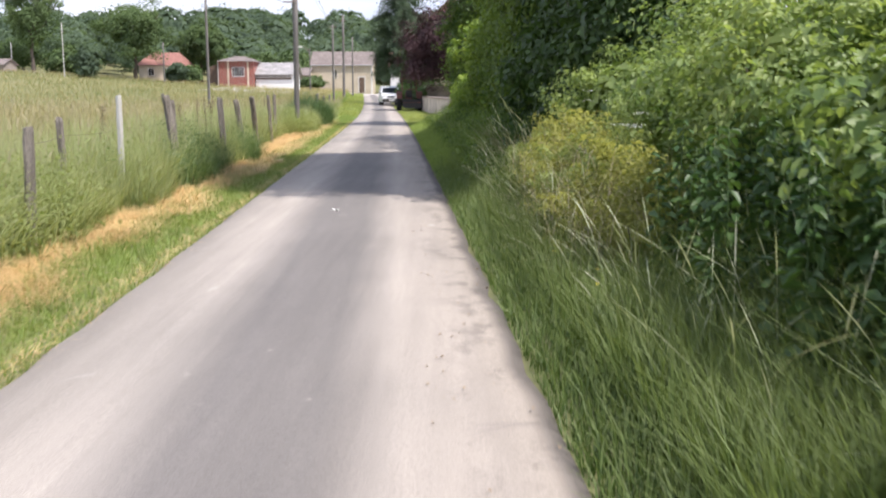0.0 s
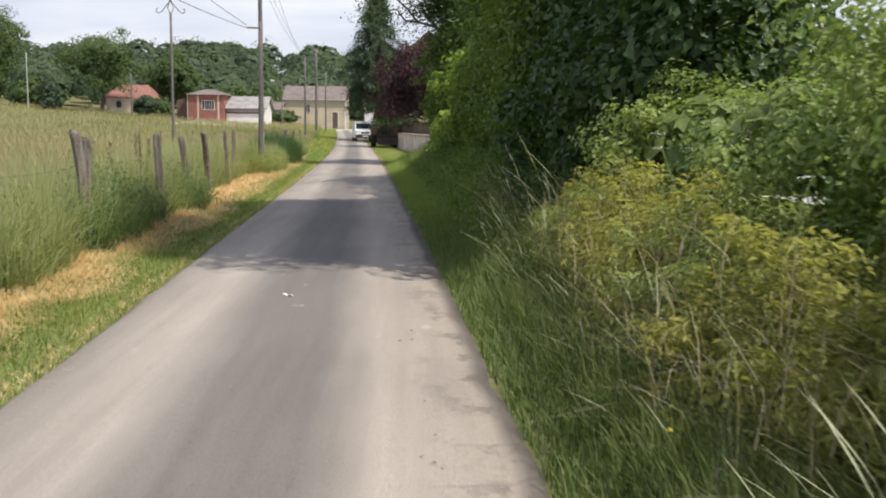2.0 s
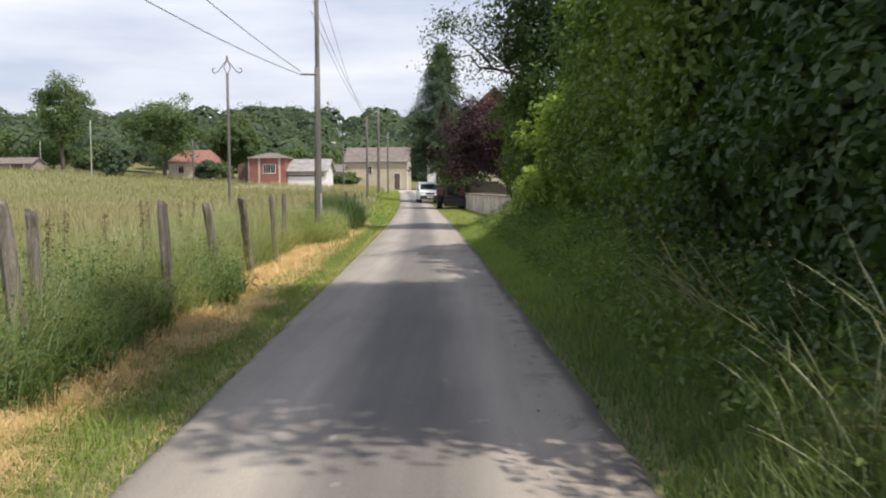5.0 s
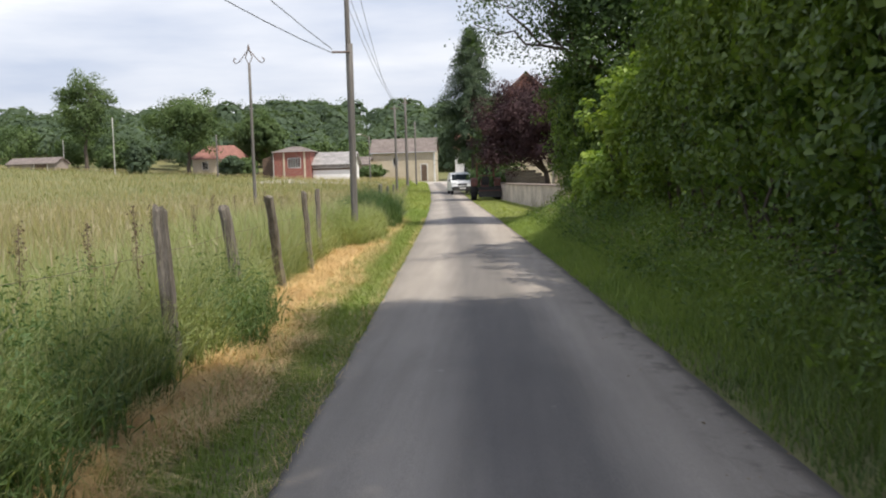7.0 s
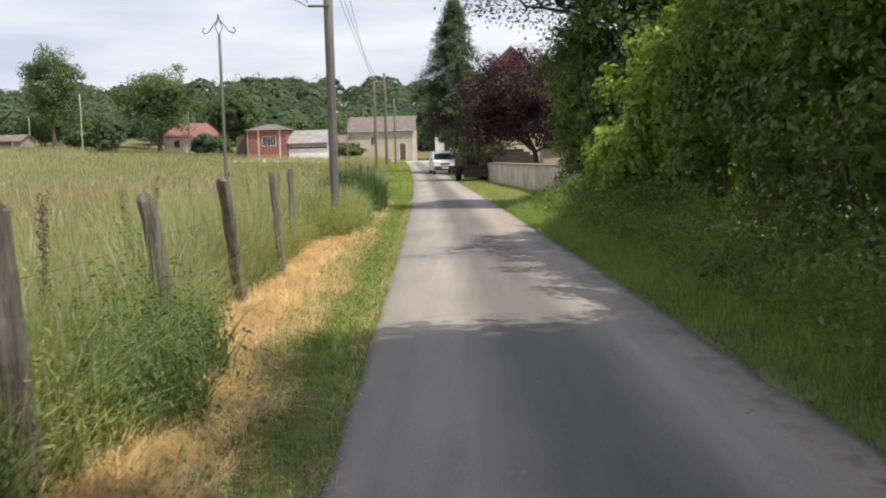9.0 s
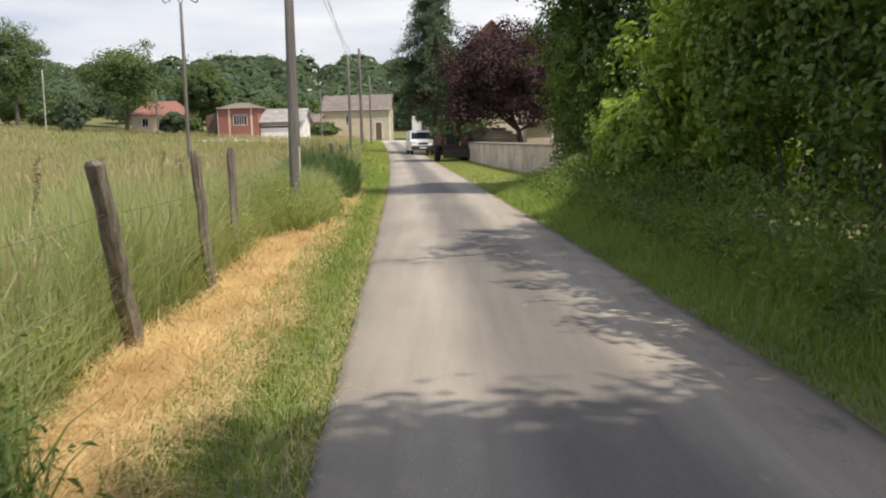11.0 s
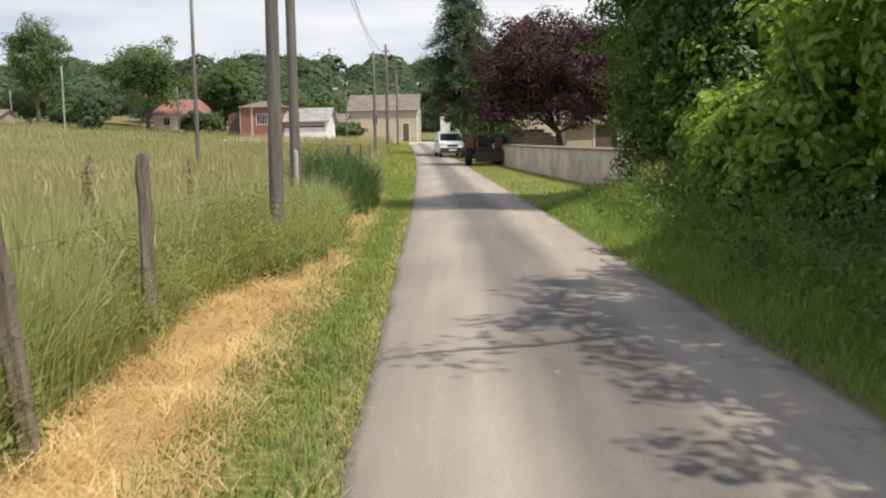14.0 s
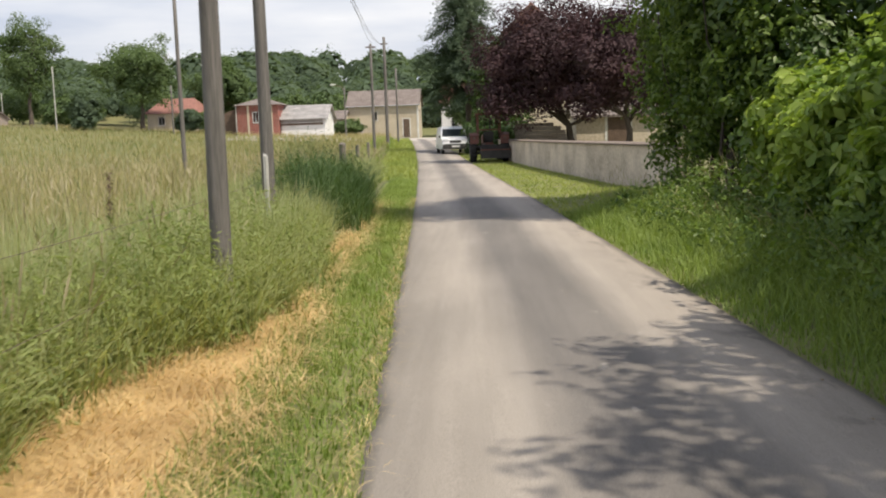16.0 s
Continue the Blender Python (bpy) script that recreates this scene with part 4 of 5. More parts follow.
def house(name, label, x0, x1, y, depth, base, eave, ridge, wall, roof, hip=0.0, gable_front=False, overhang=0.3, category="house"):
    """A house with its front at y; the ridge runs along x, or along y for a gable to the front."""
    ob = thing(name, ((x0 + x1) / 2, y, base), label, category)
    w, e, r = (x1 - x0) / 2, eave - base, ridge - base
    t = 0.12
    if gable_front:
        part("wall", prism([(-w, -1.5), (w, -1.5), (w, e), (0, r), (-w, e)], 0, depth), wall, ob)
        for s in (-1, 1):
            k = (r - e) / w
            part("roof", prism([(0, r + 0.02), (s * (w + overhang), e - k * overhang + 0.02), (s * (w + overhang), e - k * overhang + t + 0.02), (0, r + t + 0.05)], -overhang, depth + overhang), roof, ob)
    else:
        if hip:
            part("wall", slab((-w, 0, -1.5), (w, depth, e)), wall, ob)
            bm = bmesh.new()
            o = overhang
            vs = [bm.verts.new(v) for v in ((-w - o, -o, e), (w + o, -o, e), (w + o, depth + o, e), (-w - o, depth + o, e), (-w + hip, depth / 2, r), (w - hip, depth / 2, r))]
            for f in ((0, 1, 5, 4), (1, 2, 5), (2, 3, 4, 5), (3, 0, 4), (3, 2, 1, 0)):
                bm.faces.new([vs[i] for i in f])
            part("roof", bm, roof, ob)
        else:
            part("wall", prism_x([(0, -1.5), (depth, -1.5), (depth, e), (depth / 2, r), (0, e)], -w, w), wall, ob)
            k = (r - e) / (depth / 2)
            for s in (0, 1):
                a, b = (-overhang, depth / 2) if s == 0 else (depth + overhang, depth / 2)
                part("roof", prism_x([(a, e - k * overhang + 0.02), (b, r + 0.02), (b, r + t + 0.04), (a, e - k * overhang + t + 0.02)], -w - overhang, w + overhang), roof, ob)
    return ob


def opening(ob, name, x0, x1, z0, z1, mat, label=""):
    d = part(name, slab((x0, -0.06, z0), (x1, 0.05, z1), 0.01), mat, ob, label)
    bm = bmesh.new()
    for lo, hi in (((x0 - 0.14, -0.035, z0), (x0, 0.03, z1 + 0.14)), ((x1, -0.035, z0), (x1 + 0.14, 0.03, z1 + 0.14)), ((x0, -0.035, z1), (x1, 0.03, z1 + 0.14))):
        box(bm, lo, hi)
    part("door_frame", bm, M_WHITE, d)
    return d


h1 = house("farmhouse", "long ochre rendered farmhouse with a brown tiled roof", -23.2, -12.5, 172, 7.5, 1.4, 6.3, 8.6, M_STONE, M_ROOF_BROWN)
opening(h1, "door", 3.0, 3.95, 0.05, 2.75, M_DARKWOOD, "dark wooden door")
window(h1, -1.3, 0, 2.6, 0.9, 1.4, 1)
window(h1, -3.6, 0, 1.0, 0.9, 1.3, 1)
part("corner_trim", slab((5.1, -0.05, -0.2), (5.36, 0.03, 4.85)), M_WHITE, h1)
part("gutter", rod((-5.6, -0.36, 4.78), (5.6, -0.36, 4.78), 0.07), M_CHROME, h1)

h2 = house("low_annexe", "low rendered annexe joining barn and farmhouse", -25.6, -23.25, 168, 6, 1.6, 4.4, 5.6, M_STONE, M_ROOF_BROWN)
window(h2, 0.5, 0, 1.5, 0.8, 0.9, 1)

h3 = house("white_shed", "low whitewashed shed with a grey sheet roof", -29.1, -23.3, 151, 7, 2.3, 4.35, 6.0, M_WHITE, M_ROOF_GREY, overhang=0.45)
part("dark_gap", slab((-2.85, -0.04, 1.15), (2.6, 0.03, 1.42)), M_DARKWOOD, h3, "dark slot under the eaves")
part("lintel_board", slab((-2.85, -0.09, 1.5), (2.6, -0.01, 1.85), 0.02), M_ROOF_GREY, h3)

h4 = house("brick_barn", "small red brick building with a large barred window", -34.6, -29.2, 150, 6, 2.4, 6.2, 7.1, M_BRICK, M_ROOF_BROWN, hip=2.0, overhang=0.4)
window(h4, 0.3, 0, 1.5, 1.9, 1.45, 4)
part("pilaster", slab((-1.35, -0.07, -0.5), (-1.1, 0.02, 3.75)), M_STONE, h4)
part("pilaster", slab((1.7, -0.07, -0.5), (1.95, 0.02, 3.75)), M_STONE, h4)
part("lean_to", prism([(-4.6, -1), (-2.72, -1), (-2.72, 3.5), (-4.6, 2.9)], 0.8, 5), M_DARKWOOD, h4, "dark open lean-to")
part("downpipe", rod((-2.78, -0.06, -0.5), (-2.78, -0.06, 4.0), 0.06), M_PALE_POLE, h4)

h5 = house("red_roofed_house", "cream house with a hipped red tiled roof", -51.6, -44.4, 165, 8, 3.4, 6.0, 8.3, M_STONE, M_ROOF_RED, hip=1.3, overhang=0.5)
window(h5, -1.5, 0, 0.9, 1.0, 1.3, 1)
opening(h5, "door", 1.2, 2.1, 0.0, 2.1, M_DARKWOOD)

h6 = house("garden_house", "house with a steep orange-tiled gable behind the beech", -3.2, 5.0, 99, 9, 0.4, 7.0, 10.9, M_STONE, M_ROOF_RED, gable_front=True)
window(h6, 1.6, 0, 3.6, 1.0, 1.4, 1)
window(h6, -1.8, 0, 3.6, 1.0, 1.4, 1)
part("gable_tiles", prism([(-2.2, 8.3), (2.2, 8.3), (0, 10.35)], -0.06, 0.02), M_ROOF_RED, h6, "tile-hung gable")

h7 = house("garden_outhouse", "cream outhouse with dark doorway behind the wall", 2.2, 6.6, 79.5, 4, 0.1, 2.3, 3.0, M_STONE, M_ROOF_BROWN)
opening(h7, "door", -0.5, 0.7, 0.05, 2.1, M_DARKWOOD)
h8 = house("roadside_house", "pale house partly hidden by conifers beyond the crossing", -8.2, 2.0, 152, 8, 1.2, 5.6, 8.2, M_WHITE, M_ROOF_RED)
window(h8, -3.4, 0, 1.2, 0.9, 1.3, 1)
h9 = house("field_shed", "small timber field shed with a shallow tiled roof", -80, -72.3, 160, 5, 4.4, 6.0, 6.9, M_TIMBER, M_ROOF_BROWN)
opening(h9, "door", 0.6, 2.6, 0.1, 1.5, M_DARKWOOD)


# ---- poles, wires, fence ----
def pole(name, label, x, y, h, r, mat, lean=(0, 0), group="utility poles", sides=14, z=None):
    z0 = (land1(x, y) if z is None else z) - 0.3
    ob = thing(name, (x, y, z0), label, "utility pole", group)
    path = [(lean[0] * s, lean[1] * s, (h + 0.3) * s) for s in (0, 0.25, 0.5, 0.75, 1.0)]
    v, t = tube(path, [r * (1.12 - 0.3 * s) for s in (0, 0.25, 0.5, 0.75, 1.0)], sides)
    shaft = soup("shaft", v, t, mat, ob)
    for p in shaft.data.polygons:
        p.use_smooth = True
    return ob


pa = pole("utility_pole", "short leaning grey wooden pole in tall grass", -5.09, 33.7, 4.75, 0.078, M_POLE, (0.05, 0))
part("hook", rod((0.05, -0.1, 4.85), (-0.36, -0.16, 4.85), 0.025), M_IRON, pa)
pb = pole("utility_pole", "tall straight grey wooden pole in tall grass", -5.98, 39.5, 8.4, 0.085, M_POLE)
part("insulator", rod((0.06, 0, 8.3), (0.24, 0, 8.3), 0.04), M_IRON, pb)
pc = pole("street_lamp_pole", "slender metal pole with scrolled twin arms", -17.5, 72.5, 9.3, 0.10, M_POLE)
for s in (-1, 1):
    pts = [(0, 0, 9.5), (s * 0.22, 0, 9.95), (s * 0.10, 0, 10.25), (s * 0.02, 0, 10.45)]
    v, t = tube(pts, [0.03] * 4, 6)
    soup("arm_brace", v, t, M_IRON, pc)
    pts = [(0.0, 0, 10.45), (s * 0.3, 0, 10.1), (s * 0.62, 0, 9.7), (s * 0.86, 0, 9.58), (s * 1.0, 0, 9.72), (s * 0.96, 0, 9.9), (s * 0.84, 0, 9.9)]
    v, t = tube(pts, [0.035] * 7, 6)
    soup("arm", v, t, M_IRON, pc)
part("finial", rod((0, 0, 10.4), (0, 0, 10.75), 0.09, 8, 0.04), M_IRON, pc)
f1 = pole("utility_pole", "slim grey pole beside the lane", -10.15, 90, 7.4, 0.10, M_POLE)
part("crossarm", slab((-0.35, -0.04, 7.45), (0.35, 0.04, 7.53), 0.01), M_IRON, f1)
f2 = pole("utility_pole", "tall dark wooden pole with a crossarm", -10.98, 107.6, 9.3, 0.14, M_POLE)
part("crossarm", slab((-0.3, -0.05, 9.0), (0.3, 0.05, 9.1), 0.01), M_IRON, f2)
pole("utility_pole", "slim dark pole near the crossroads", -11.6, 125, 7.6, 0.11, M_POLE)
pole("utility_pole", "pale concrete pole at the field's edge", -58.4, 150, 8.3, 0.08, M_PALE_POLE)
pole("utility_pole", "slim wooden pole before the red-roofed house", -43.0, 150, 6.2, 0.11, M_POLE)
pole("utility_pole", "pale pole among the bushes", -73, 165, 5.0, 0.06, M_PALE_POLE)
lp = pole("street_lamp", "street lamp with a short angled arm", -20.5, 150, 6.6, 0.09, M_POLE)
v, t = tube([(0, 0, 6.4), (-0.5, 0, 6.9), (-1.2, 0, 7.15)], (0.05, 0.04, 0.04), 6)
soup("arm", v, t, M_IRON, lp)
part("lantern", slab((-1.75, -0.14, 7.08), (-1.1, 0.14, 7.25), 0.04), M_WHITE, lp)


def wire(a, b, sag, r=0.009):
    s = np.linspace(0, 1, 22)
    a, b = np.array(a, float), np.array(b, float)
    p = a + (b - a) * s[:, None]
    p[:, 2] -= sag * 4 * s * (1 - s)
    v, t = tube([tuple(q) for q in p], [r] * 22, 5)
    ob = soup("overhead_wire", v, t, M_WIRE)
    return tagged(ob, "thin dark overhead cable sagging from the pole", "cable", "overhead wires")


wire((-5.47, 33.54, 4.55), (-9.9, -14, 11.4), 1.9)
wire((-5.44, 33.54, 4.62), (-8.1, -14, 12.6), 1.5)
wire((-5.81, 39.5, 8.0), (-10.1, 90, 7.75), 0.9)
wire((-6.1, 39.5, 7.6), (-10.9, 107.5, 9.25), 1.4)
wire((-6.17, 39.5, 7.3), (-10.8, 107.5, 9.3), 1.5)
wire((-10.15, 90, 7.5), (-10.98, 107.6, 9.05), 0.25)


def fence_post(x, y, h, r, lean=(0, 0), label="weathered round wooden fence post in tall grass", mat=M_POST, seed=0):
    rng = np.random.default_rng(900 + seed)
    n = 11
    bm = bmesh.new()
    rings = []
    zs = (-0.2, 0.0, h * 0.18, h * 0.35, h * 0.5, h * 0.64, h * 0.78, h * 0.9, h - 0.03, h)
    last = len(zs) - 1
    bend = [(rng.normal(0, 0.07) * r, rng.normal(0, 0.07) * r) for _ in zs]
    k = rng.normal(0, 0.16, n)
    for zi, z in enumerate(zs):
        s = max(0, z) / h
        rings.append([bm.verts.new((lean[0] * s + bend[zi][0] + math.cos(6.2832 * i / n) * r * (1 + k[i] * 0.8 + rng.normal(0, 0.06)) * (0.8 if zi == last else 1.08 - 0.14 * s),
                                    lean[1] * s + bend[zi][1] + math.sin(6.2832 * i / n) * r * (1 + k[i] + rng.normal(0, 0.06)) * (0.8 if zi == last else 1.08 - 0.14 * s),
                                    z + (rng.uniform(-0.035, 0.03) if zi == last else 0))) for i in range(n)])
    for a, b in zip(rings, rings[1:]):
        for i in range(n):
            j = (i + 1) % n
            bm.faces.new((a[i], a[j], b[j], b[i]))
    bm.faces.new(rings[-1])
    ob = part("fence_post", bm, mat)
    ob.location = (x, y, land1(x, y))
    return tagged(ob, label, "fence post", "field fence posts")


POSTS = [(-3.75, 8.6, 1.18, 0.045, (0.02, 0.05)), (-4.0, 10.2, 1.22, 0.04, (-0.1, 0.1)), (-4.06, 12.1, 1.46, 0.035, (0.0, 0.02)), (-4.15, 15.2, 1.46, 0.062, (-0.2, 0)), (-4.4, 15.95, 1.36, 0.06, (-0.1, 0.05)),
         (-4.29, 18.85, 1.40, 0.06, (-0.07, 0)), (-4.42, 21.5, 1.33, 0.06, (-0.16, -0.1)), (-4.78, 24.8, 1.40, 0.066, (0.0, -0.55)), (-4.83, 27.15, 1.41, 0.046, (-0.05, -0.2)),
         (-5.19, 29.8, 1.42, 0.05, (0.01, -0.06)), (-5.74, 38.3, 1.38, 0.03, (0, 0)), (-6.77, 52.2, 1.42, 0.09, (0, 0)), (-6.95, 53.4, 1.2, 0.06, (0, 0)), (-7.4, 60, 1.3, 0.07, (0, 0)), (-8.2, 70, 1.3, 0.07, (0, 0))]
for k, (x, y, h, r, ln) in enumerate(POSTS):
    slim_post = r < 0.04
    fence_post(x, y, h, r, ln, "thin pale wooden stake in tall grass" if slim_post else "leaning weathered wooden fence post in tall grass" if abs(ln[0]) + abs(ln[1]) > 0.08 else "upright weathered wooden fence post in tall grass", M_PALE_POLE if slim_post else M_POST, k)
for hgt in (0.62, 1.05):
    for a, b in zip(POSTS, POSTS[1:]):
        pa_, pb_ = [np.array((q[0] + q[4][0] * hgt / q[2], q[1] + q[4][1] * hgt / q[2], hgt)) for q in (a, b)]
        s = np.linspace(0, 1, 7)
        p = pa_ + (pb_ - pa_) * s[:, None]
        p[:, 2] -= 0.12 * s * (1 - s)
        v, t = tube([tuple(q) for q in p], [0.0022] * 7, 4)
        tagged(soup("fence_wire", v, t, M_IRON), "thin rusty fence wire strung between two posts", "wire", "fence wires")

# pale road across the far side of the field
bm = bmesh.new()
bmesh.ops.create_grid(bm, x_segments=60, y_segments=2, size=1)
for v in bm.verts:
    x, y = -82 + v.co.x * 60, 164.5 + v.co.y * 2.6 - 6 * float(smooth(-60, -22, -82 + v.co.x * 60))
    v.co = Vector((x, y, land1(x, y) + 0.18))
tagged(part("far_road", bm, M_GRAVEL), "pale road along the far side of the field", "road", kind="structure")


# ---- vehicles ----
def wheel(parent, x, y, z, r, w, tyre_label="", lugs=0):
    """A wheel that turns about the x axis."""
    bm = bmesh.new()
    n = 28
    prof = [(-w / 2, r * 0.62), (-w / 2, r * 0.9), (-w * 0.36, r), (w * 0.36, r), (w / 2, r * 0.9), (w / 2, r * 0.62)]
    rings = [[bm.verts.new((px, math.cos(6.28319 * i / n) * pr, math.sin(6.28319 * i / n) * pr)) for i in range(n)] for px, pr in prof]
    for a, b in zip(rings, rings[1:] + rings[:1]):
        for i in range(n):
            j = (i + 1) % n
            bm.faces.new((a[i], a[j], b[j], b[i]))
    for i in range(lugs):
        a = 6.28319 * i / lugs
        for s in (-1, 1):
            m = Matrix.Rotation(a + (0.1 if s > 0 else 0), 4, "X") @ Matrix.Translation((s * w * 0.24, 0, r + 0.005)) @ Matrix.Rotation(s * 0.6, 4, "Z")
            bmesh.ops.create_cube(bm, size=1, matrix=m @ Matrix.Diagonal((w * 0.5, 0.05, 0.06, 1)))
    bmesh.ops.recalc_face_normals(bm, faces=bm.faces)
    me = part("wheel", bm, M_TYRE, parent, tyre_label)
    me.location = (x, y, z)
    rim = bmesh.new()
    bmesh.ops.create_cone(rim, cap_ends=True, segments=24, radius1=r * 0.63, radius2=r * 0.5, depth=w * 0.7, matrix=Matrix.Rotation(radians(90), 4, "Y"))
    part("rim", rim, M_RUST if lugs else M_CHROME, me)
    hub = bmesh.new()
    bmesh.ops.create_cone(hub, cap_ends=True, segments=12, radius1=r * 0.18, radius2=r * 0.15, depth=w * 0.95, matrix=Matrix.Rotation(radians(90), 4, "Y"))
    part("hub", hub, M_BLACK, me)
    return me


def tractor():
    ob = thing("tractor", (-2.62, 75.4, land1(-2.6, 76) + 0.0), "old faded orange tractor with roll frame and black rear box", "tractor", rz=3)
    wheel(ob, -0.82, 0.55, 0.72, 0.72, 0.36, "large lugged rear tyre", 22)
    wheel(ob, 0.82, 0.55, 0.72, 0.72, 0.36, "large lugged rear tyre", 22)
    wheel(ob, -0.66, 2.75, 0.40, 0.40, 0.22, "small front tyre", 14)
    wheel(ob, 0.66, 2.75, 0.40, 0.40, 0.22, "small front tyre", 14)
    part("rear_axle", rod((-0.7, 0.55, 0.72), (0.7, 0.55, 0.72), 0.14), M_BLACK, ob)
    part("front_axle", rod((-0.6, 2.75, 0.42), (0.6, 2.75, 0.42), 0.07), M_BLACK, ob)
    part("gearbox", slab((-0.24, 0.2, 0.5), (0.24, 1.7, 1.0), 0.05), M_RUST, ob)
    part("engine", slab((-0.22, 1.7, 0.55), (0.22, 2.75, 0.98), 0.04), M_BLACK, ob)
    part("bonnet", prism_x([(1.45, 0.98), (1.45, 1.42), (2.6, 1.36), (3.02, 1.25), (3.05, 0.7), (2.8, 0.98)], -0.27, 0.27), M_RUST, ob)
    part("dashboard", slab((-0.22, 1.3, 1.0), (0.22, 1.46, 1.5), 0.03), M_BLACK, ob)
    for s in (-1, 1):
        pts = [(-0.25, 0.95), (-0.2, 1.38), (0.2, 1.52), (0.95, 1.5), (1.3, 1.25), (1.3, 1.2), (0.93, 1.45), (0.2, 1.47), (-0.15, 1.34), (-0.2, 0.95)]
        part("mudguard", prism_x(pts, s * 0.55 if s > 0 else -1.0, 1.0 if s > 0 else -0.55), M_RUST, ob)
        part("rear_lamp", slab((s * 0.78 - 0.06, -0.24, 1.18), (s * 0.78 + 0.06, -0.2, 1.3), 0.01), M_IRON, ob)
        for y in (0.0, 1.25):
            part("cab_post", slab((s * 0.56 - 0.035, y - 0.035, 1.45), (s * 0.56 + 0.035, y + 0.035, 2.42), 0.01), M_RUST, ob)
    part("cab_roof", slab((-0.68, -0.18, 2.42), (0.68, 1.45, 2.5), 0.03), M_RUST, ob)
    part("rear_crossbar", slab((-0.55, -0.03, 1.62), (0.55, 0.03, 1.68)), M_RUST, ob)
    bm = slab((-0.24, 0.25, 1.12), (0.24, 0.7, 1.22), 0.03)
    box(bm, (-0.24, 0.18, 1.2), (0.24, 0.26, 1.55), 0.03)
    part("seat", bm, M_BLACK, ob)
    ring = bmesh.new()
    for i in range(20):
        a, b = 6.28319 * i / 20, 6.28319 * (i + 1) / 20
        m = Matrix.Translation((0.2 * math.cos((a + b) / 2), 1.2, 1.55)) @ Matrix.Translation((0, 0.2 * math.sin((a + b) / 2), 0)) @ Matrix.Rotation((a + b) / 2, 4, "Z")
        bmesh.ops.create_cube(ring, size=1, matrix=m @ Matrix.Diagonal((0.025, 0.07, 0.025, 1)))
    part("steering_wheel", ring, M_BLACK, ob)
    part("exhaust", rod((0.16, 2.0, 1.35), (0.16, 2.0, 2.2), 0.04), M_BLACK, ob)
    bm = bmesh.new()
    for lo, hi in (((-0.5, -1.05, 0.22), (0.98, -0.3, 0.27)), ((-0.5, -1.05, 0.27), (0.98, -1.0, 0.62)), ((-0.5, -0.35, 0.27), (0.98, -0.3, 0.9)), ((-0.5, -1.0, 0.27), (-0.45, -0.35, 0.8)), ((0.93, -1.0, 0.27), (0.98, -0.35, 0.8))):
        box(bm, lo, hi)
    part("transport_box", bm, M_BLACK, ob, "black steel rear transport box")
    part("box_rim", slab((-0.52, -1.08, 0.62), (1.0, -0.98, 0.68), 0.01), M_RUST, ob)
    for s in (-0.3, 0.3):
        part("lift_arm", rod((s, -0.32, 0.45), (s * 0.8, 0.4, 0.6), 0.035), M_BLACK, ob)
    return ob


tractor()


def white_car(x, y, rz):
    ob = thing("car", (x, y, land1(x, y) + 0.05), "white compact van-like car with dark bumper on the lane", "car", rz=rz)
    W = 0.86
    side = [(-2.0, 0.28), (-2.08, 0.62), (-1.98, 0.88), (-1.25, 1.06), (-0.45, 1.63), (0.0, 1.77), (1.7, 1.76), (1.98, 1.60), (2.05, 0.9), (2.03, 0.28)]
    bm = prism_x(side, -W, W)
    for v in bm.verts:
        if v.co.z > 1.2:
            v.co.x *= 0.86
        elif v.co.z > 1.0:
            v.co.x *= 0.98
    bmesh.ops.bevel(bm, geom=[e for e in bm.edges], offset=0.05, segments=2, affect="EDGES")
    part("body", bm, M_CARPAINT, ob)
    bm = bmesh.new()
    q = [(-0.76, -1.17, 1.13), (0.76, -1.17, 1.13), (0.66, -0.52, 1.59), (-0.66, -0.52, 1.59)]
    n = Vector((0, -0.62, 0.78)) * 0.02
    a = [bm.verts.new(Vector(p) + n) for p in q]
    b = [bm.verts.new(Vector(p) - n) for p in q]
    bm.faces.new(a)
    bm.faces.new(b[::-1])
    for i in range(4):
        bm.faces.new((a[i], b[i], b[(i + 1) % 4], a[(i + 1) % 4]))
    bmesh.ops.recalc_face_normals(bm, faces=bm.faces)
    part("windscreen", bm, M_GLASS, ob)
    for s in (-1, 1):
        bm = prism_x([(-0.85, 1.22), (1.6, 1.22), (1.55, 1.58), (-0.38, 1.58)], s * 0.735 - 0.02, s * 0.735 + 0.02)
        part("side_window", bm, M_GLASS, ob)
        part("headlight", slab((s * 0.62 - 0.2, -2.04, 0.74), (s * 0.62 + 0.2, -1.85, 0.95), 0.04), M_LAMP, ob)
        part("mirror", slab((s * 0.90 - 0.07, -0.92, 1.05), (s * 0.90 + 0.07, -0.80, 1.2), 0.03), M_BLACK, ob)
        wheel(ob, s * 0.76, -1.25, 0.30, 0.30, 0.19)
        wheel(ob, s * 0.76, 1.3, 0.30, 0.30, 0.19)
    part("bumper", slab((-0.85, -2.12, 0.3), (0.85, -1.95, 0.62), 0.05), M_BLACK, ob)
    part("grille", slab((-0.38, -2.07, 0.7), (0.38, -1.98, 0.86), 0.02), M_BLACK, ob)
    part("number_plate", slab((-0.26, -2.145, 0.42), (0.26, -2.115, 0.53)), M_WHITE, ob)
    return ob


white_car(-5.05, 91, 9)


